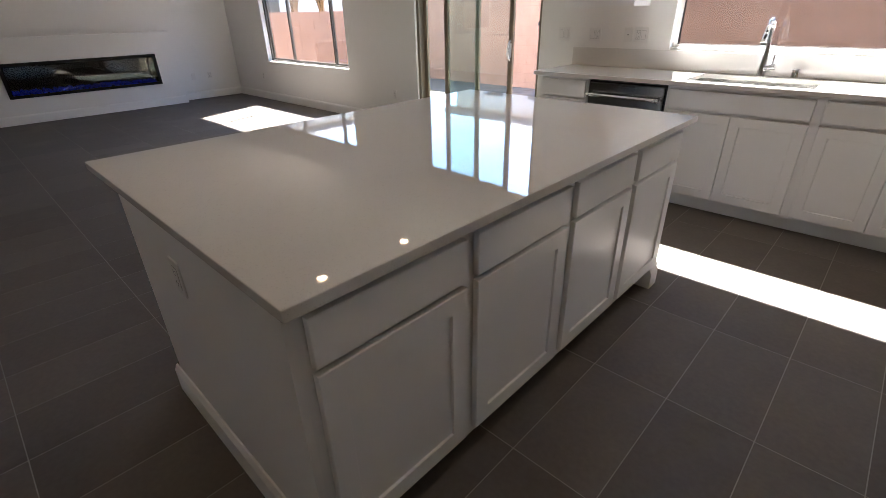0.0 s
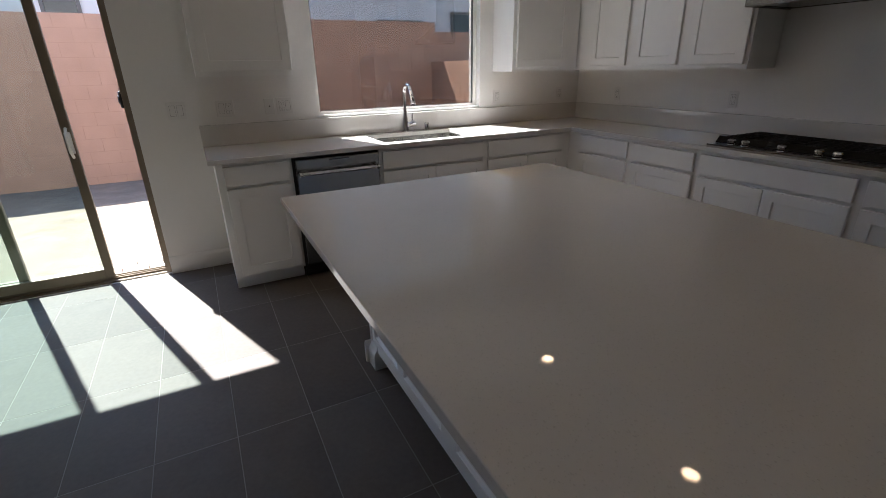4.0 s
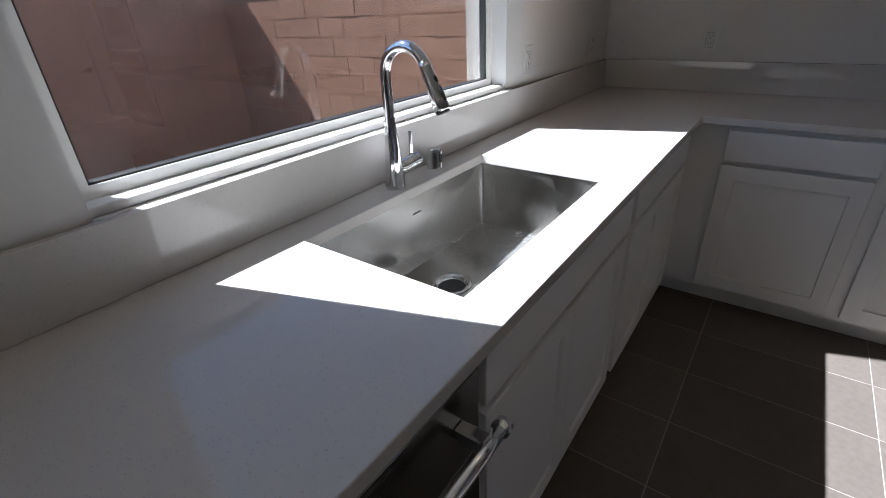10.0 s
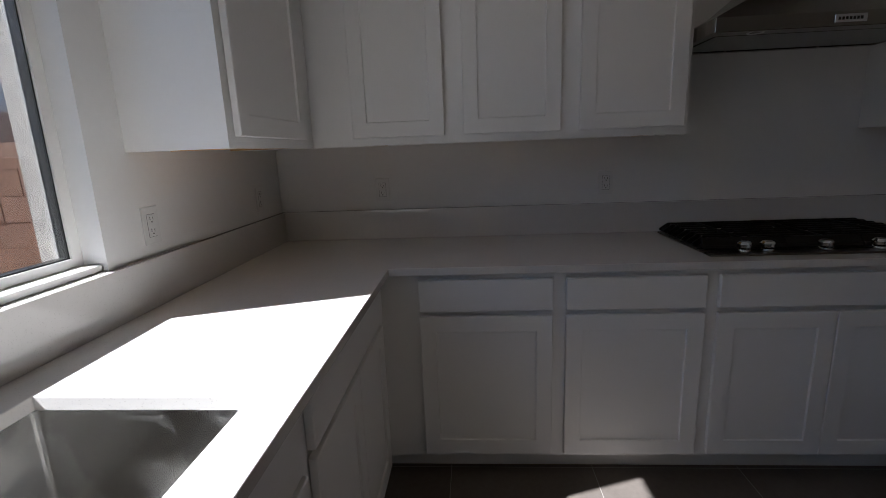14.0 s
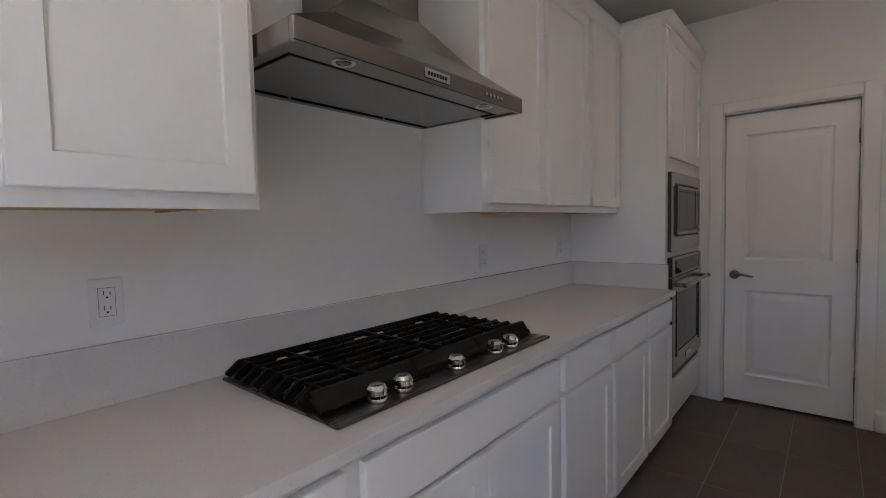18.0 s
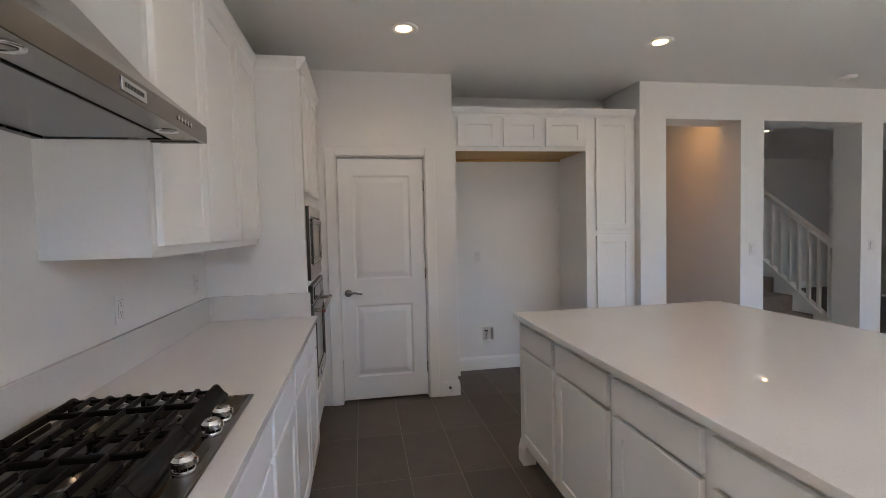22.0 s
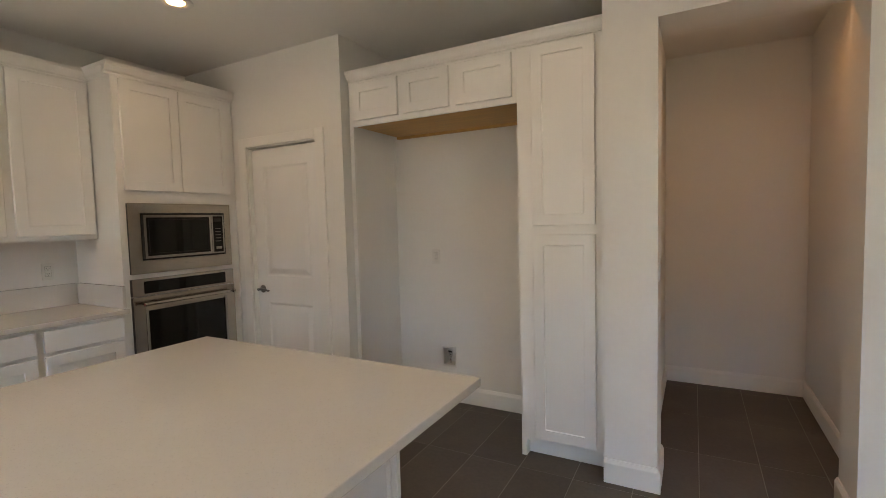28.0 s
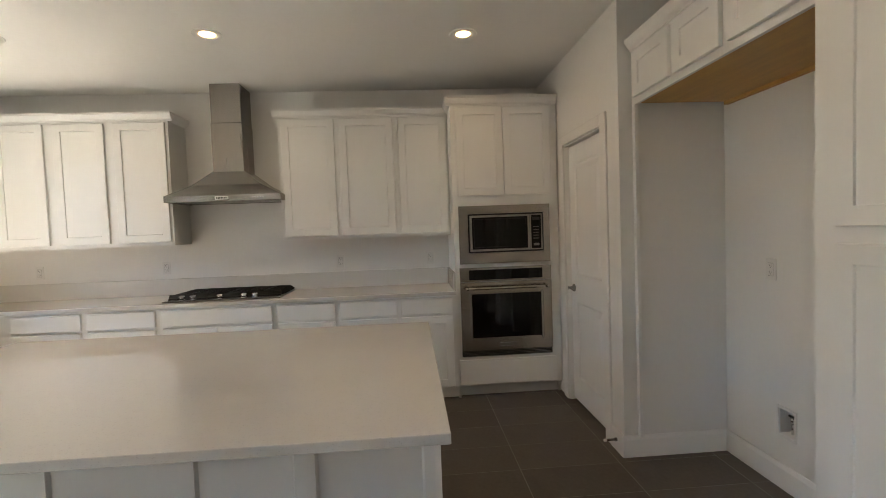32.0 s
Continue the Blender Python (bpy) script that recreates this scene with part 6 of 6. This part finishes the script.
def hip_roof(parent, x0, x1, y0, y1, z, rise, over=0.4):
    bm = bmesh.new()
    x0, x1, y0, y1 = x0 - over, x1 + over, y0 - over, y1 + over
    d = min(x1 - x0, y1 - y0) / 2
    lo = [bm.verts.new((x, y, z)) for x, y in ((x0, y0), (x1, y0), (x1, y1), (x0, y1))]
    le = [bm.verts.new((v.co.x, v.co.y, z - 0.18)) for v in lo]
    if x1 - x0 > y1 - y0:
        r = [bm.verts.new((x0 + d, (y0 + y1) / 2, z + rise)), bm.verts.new((x1 - d, (y0 + y1) / 2, z + rise))]
        bm.faces.new([lo[0], lo[1], r[1], r[0]]), bm.faces.new([lo[1], lo[2], r[1]]), bm.faces.new([lo[2], lo[3], r[0], r[1]]), bm.faces.new([lo[3], lo[0], r[0]])
    else:
        r = [bm.verts.new(((x0 + x1) / 2, y0 + d, z + rise)), bm.verts.new(((x0 + x1) / 2, y1 - d, z + rise))]
        bm.faces.new([lo[0], lo[1], r[0]]), bm.faces.new([lo[1], lo[2], r[1], r[0]]), bm.faces.new([lo[2], lo[3], r[1]]), bm.faces.new([lo[3], lo[0], r[0], r[1]])
    for i in range(4):
        bm.faces.new([lo[i], lo[(i + 1) % 4], le[(i + 1) % 4], le[i]])
    bm.faces.new(le[::-1])
    part("roof", bm, ROOFT, parent, "grey tile hip roof")


n1 = thing("house", "white stucco neighbouring two storey house behind the wall", "house")
part("wall", bm_box(-2.9, 9.23, 9.0, 12.4, -0.5, 6.0), STUCCO, n1)
# set-back storey and roof are added, to block sky mirrored in the island
part("upper_wall", bm_box(-2.9, 9.0, 12.4, 20.0, -0.5, 9.3), STUCCO, n1)
part("coping", bm_box(-2.95, 9.28, 8.95, 12.4, 6.0, 6.12), STUCCO2, n1, "stucco band on the parapet")
hip_roof(n1, -2.9, 9.0, 12.4, 20.0, 9.4, 1.8)
far_window(n1, 3.4, 4.7, 1.9, 2.85, 9.0)
far_window(n1, 1.2, 2.5, 1.9, 2.6, 9.0)
bm = bmesh.new()
box(bm, 9.7, 10.66, 9.0, 9.22, -0.5, 5.5)
box(bm, 9.24, 10.66, 9.0, 9.22, 5.5, 6.0)
part("porch_pillar", bm, STONE, n1, "brown stone porch pillar")
bm = bmesh.new()
frame_ring(bm, 9.42, 10.08, 1.2, 3.0, 0.06, 8.93, 8.995)
gt = part("gate", bm, DARKFR, n1, "dark metal gate")
for k in range(5):
    part("bar", bm_box(9.53 + 0.105 * k, 9.55 + 0.105 * k, 8.95, 8.97, 1.26, 2.94), DARKFR, gt)

n2 = thing("house", "tan stucco neighbouring house with small upper windows", "house")
part("wall", bm_box(-14.5, -4.2, 10.5, 20.0, -0.5, 4.1), STUCCO, n2)
hip_roof(n2, -14.5, -4.2, 10.5, 20.0, 4.2, 1.6)
for x in (-12.9, -11.0, -9.6, -6.1):
    far_window(n2, x, x + 0.75, 2.65, 3.35, 10.5)
n3 = thing("house", "white stucco house in the distance with a tile roof", "house")
part("wall", bm_box(27.5, 36.0, 8.0, 18.0, -0.5, 7.4), STUCCO, n3)
hip_roof(n3, 27.5, 36.0, 8.0, 18.0, 7.6, 1.6, 0.55)
for y, z in ((15.6, 4.6), (15.6, 1.0), (11.5, 4.6), (11.5, 1.0)):
    bm = bmesh.new()
    for a, b, c, d in ((y, y + 1.6, z, z + 0.08), (y, y + 1.6, z + 2.32, z + 2.4), (y, y + 0.08, z + 0.08, z + 2.32), (y + 1.52, y + 1.6, z + 0.08, z + 2.32)):
        box(bm, 27.44, 27.497, a, b, c, d)
    w = part("window", bm, DARKFR, n3)
    part("pane", bm_box(27.47, 27.48, y + 0.08, y + 1.52, z + 0.08, z + 2.32), DARKGL, w, "dark window pane")
n4 = thing("house", "low house in the distance with a dark roof", "house")
part("wall", bm_box(32.0, 52.0, 30.0, 38.0, -0.5, 5.7), STUCCO2, n4)
hip_roof(n4, 32.0, 52.0, 30.0, 38.0, 5.8, 2.7, 0.6)
n5 = thing("house", "tan stucco house beyond the side wall", "house")
part("wall", bm_box(-34.0, -24.0, -26.0, 14.0, -0.5, 6.0), STUCCO, n5)
hip_roof(n5, -34.0, -24.0, -26.0, 14.0, 6.1, 1.8)
part("door", bm_box(-24.0, -23.94, 6.6, 8.4, 0.4, 2.4), DARKFR, n5, "dark patio door")

# gazebo beyond the side wall
gb = thing("gazebo", "cedar gazebo with a grey standing seam metal roof", "gazebo", pose(-17.2, 5.8, 0))
for x in (-1.45, 1.45):
    for y in (-1.45, 1.45):
        p = part("post", bm_box(x - 0.08, x + 0.08, y - 0.08, y + 0.08, -0.6, 2.25), CEDAR, gb)
        for sx, sy in ((-math.copysign(1, x), 0), (0, -math.copysign(1, y))):
            bm = bmesh.new()
            tube(bm, [(x + sx * 0.05, y + sy * 0.05, 1.45), (x + sx * 0.14, y + sy * 0.14, 1.80), (x + sx * 0.34, y + sy * 0.34, 2.08), (x + sx * 0.6, y + sy * 0.6, 2.2)], 0.055, n=6)
            part("brace", bm, CEDAR, gb, "curved cedar brace")
bm = bmesh.new()
for x0_, x1_, y0_, y1_ in ((-1.6, 1.6, -1.53, -1.37), (-1.6, 1.6, 1.37, 1.53), (-1.53, -1.37, -1.37, 1.37), (1.37, 1.53, -1.37, 1.37)):
    box(bm, x0_, x1_, y0_, y1_, 2.2, 2.42)
part("beam", bm, CEDAR, gb)
bm = bmesh.new()
c4 = [bm.verts.new((x, y, 2.42)) for x, y in ((-2, -2), (2, -2), (2, 2), (-2, 2))]
c5 = [bm.verts.new((v.co.x, v.co.y, 2.33)) for v in c4]
t4 = [bm.verts.new((x, y, 2.95)) for x, y in ((-0.5, -0.5), (0.5, -0.5), (0.5, 0.5), (-0.5, 0.5))]
tt = bm.verts.new((0, 0, 3.1))
for i in range(4):
    j = (i + 1) % 4
    bm.faces.new([c4[i], c4[j], t4[j], t4[i]]), bm.faces.new([t4[i], t4[j], tt]), bm.faces.new([c4[i], c4[j], c5[j], c5[i]])
bm.faces.new(c5[::-1])
rf = part("roof", bm, METALROOF, gb, "grey metal roof")
for k in range(-8, 9):
    u = k * 0.23
    for s in (-1, 1):
        tx = max(-0.5, min(0.5, u * 0.25))
        bm = bmesh.new()
        tube(bm, [(s * 2.0, u, 2.43), (s * max(0.5, abs(u)), u if abs(u) > 0.5 else u, 2.43 + 0.53 * (2.0 - max(0.5, abs(u))) / 1.5)], 0.016, n=4)
        part("seam", bm, METALROOF, rf)
        bm = bmesh.new()
        tube(bm, [(u, s * 2.0, 2.43), (u, s * max(0.5, abs(u)), 2.43 + 0.53 * (2.0 - max(0.5, abs(u))) / 1.5)], 0.016, n=4)
        part("seam", bm, METALROOF, rf)


def tree(x, y, h, spread, seed):
    rnd = random.Random(seed)
    t = thing("tree", "small green desert tree beyond the wall", "tree", pose(x, y, -0.4))
    bm = bmesh.new()
    tube(bm, [(0, 0, 0), (0.05, 0.02, h * 0.25), (0.0, 0.08, h * 0.5), (0.1, 0.05, h * 0.8)], [0.12, 0.10, 0.07, 0.03], n=9)
    for k in range(7):
        a, z = rnd.uniform(0, 6.28), h * rnd.uniform(0.3, 0.6)
        tube(bm, [(0, 0.05, z), (math.cos(a) * spread * 0.35, math.sin(a) * spread * 0.35, z + h * 0.15), (math.cos(a) * spread * 0.8, math.sin(a) * spread * 0.8, z + h * 0.28)], [0.05, 0.03, 0.012], n=6)
    part("trunk", bm, BARK, t)
    verts, faces = [], []
    clumps = [(rnd.gauss(0, spread * 0.45), rnd.gauss(0, spread * 0.45), h * rnd.uniform(0.45, 1.02)) for _ in range(46)]
    for cx, cy, cz in clumps:
        r = rnd.uniform(0.18, 0.42) * spread * 0.55
        for _ in range(55):
            p = Vector((rnd.gauss(0, 1), rnd.gauss(0, 1), rnd.gauss(0, 0.8))) * r * 0.7 + Vector((cx, cy, cz))
            e = Euler((rnd.uniform(0, 6), rnd.uniform(0, 6), rnd.uniform(0, 6))).to_matrix()
            k = len(verts)
            for q in ((-0.03, 0, 0), (0.0, 0.028, 0.01), (0.13, 0, 0), (0.0, -0.028, 0.01)):
                verts.append(p + e @ Vector(q))
            faces.append((k, k + 1, k + 2, k + 3))
    me = bpy.data.meshes.new("crown")
    me.from_pydata([tuple(v) for v in verts], [], faces)
    me.materials.append(LEAF)
    cr = new("crown", me)
    cr.parent = t
    tagged(cr, "loose crown of small green leaves", kind="stuff")
    return t


tree(17.0, 13.2, 4.3, 1.4, 3)
tree(19.6, 14.0, 4.3, 1.6, 4)
tree(14.6, 13.2, 4.1, 1.0, 5)

# ---- floor tiles, last ----
TX, TY, PX, PY = -1.165, -0.86, 0.305, 0.599
tile_thing = thing("floor", "dark grey stone look floor tiles in straight rows", "floor", kind="structure")
cache = {}


def tile_mesh(w, d):
    key = (round(w, 3), round(d, 3))
    if key not in cache:
        bm = bmesh.new()
        c_ = 0.0006
        lo = [bm.verts.new(p) for p in ((0, 0, -0.008), (w, 0, -0.008), (w, d, -0.008), (0, d, -0.008))]
        mi = [bm.verts.new((v.co.x, v.co.y, -c_)) for v in lo]
        hi = [bm.verts.new(p) for p in ((c_, c_, 0), (w - c_, c_, 0), (w - c_, d - c_, 0), (c_, d - c_, 0))]
        for a, b in ((lo, mi), (mi, hi)):
            for i in range(4):
                bm.faces.new([a[i], a[(i + 1) % 4], b[(i + 1) % 4], b[i]])
        bm.faces.new(hi)
        cache[key] = finish("tile", bm, TILE)
    return cache[key]


far = bmesh.new()
gap = 0.0034
near_count = 0
for i in range(-40, 8):
    for j in range(-25, 4):
        x0, x1 = TX + PX * i + gap / 2, TX + PX * (i + 1) - gap / 2
        y0, y1 = TY + PY * j + gap / 2, TY + PY * (j + 1) - gap / 2
        x0, x1, y0, y1 = max(x0, XW), min(x1, 0.0), max(y0, -9.6), min(y1, 0.0)
        if x1 - x0 < 0.02 or y1 - y0 < 0.02:
            continue
        if -8.2 < x0 and x1 < -0.5 and y1 < 0.01 and y0 > -6.0 and near_count < 300 and not (x0 > -2.8 and x1 < -1.95 and y0 > -3.8 and y1 < -1.9):
            t = part("tile", tile_mesh(x1 - x0, y1 - y0), TILE, tile_thing)
            t.location = (x0, y0, 0)
            near_count += 1
        else:
            box(far, x0, x1, y0, y1, -0.008, 0.0)
tagged(part("tiles", far, TILE, tile_thing), kind="stuff")
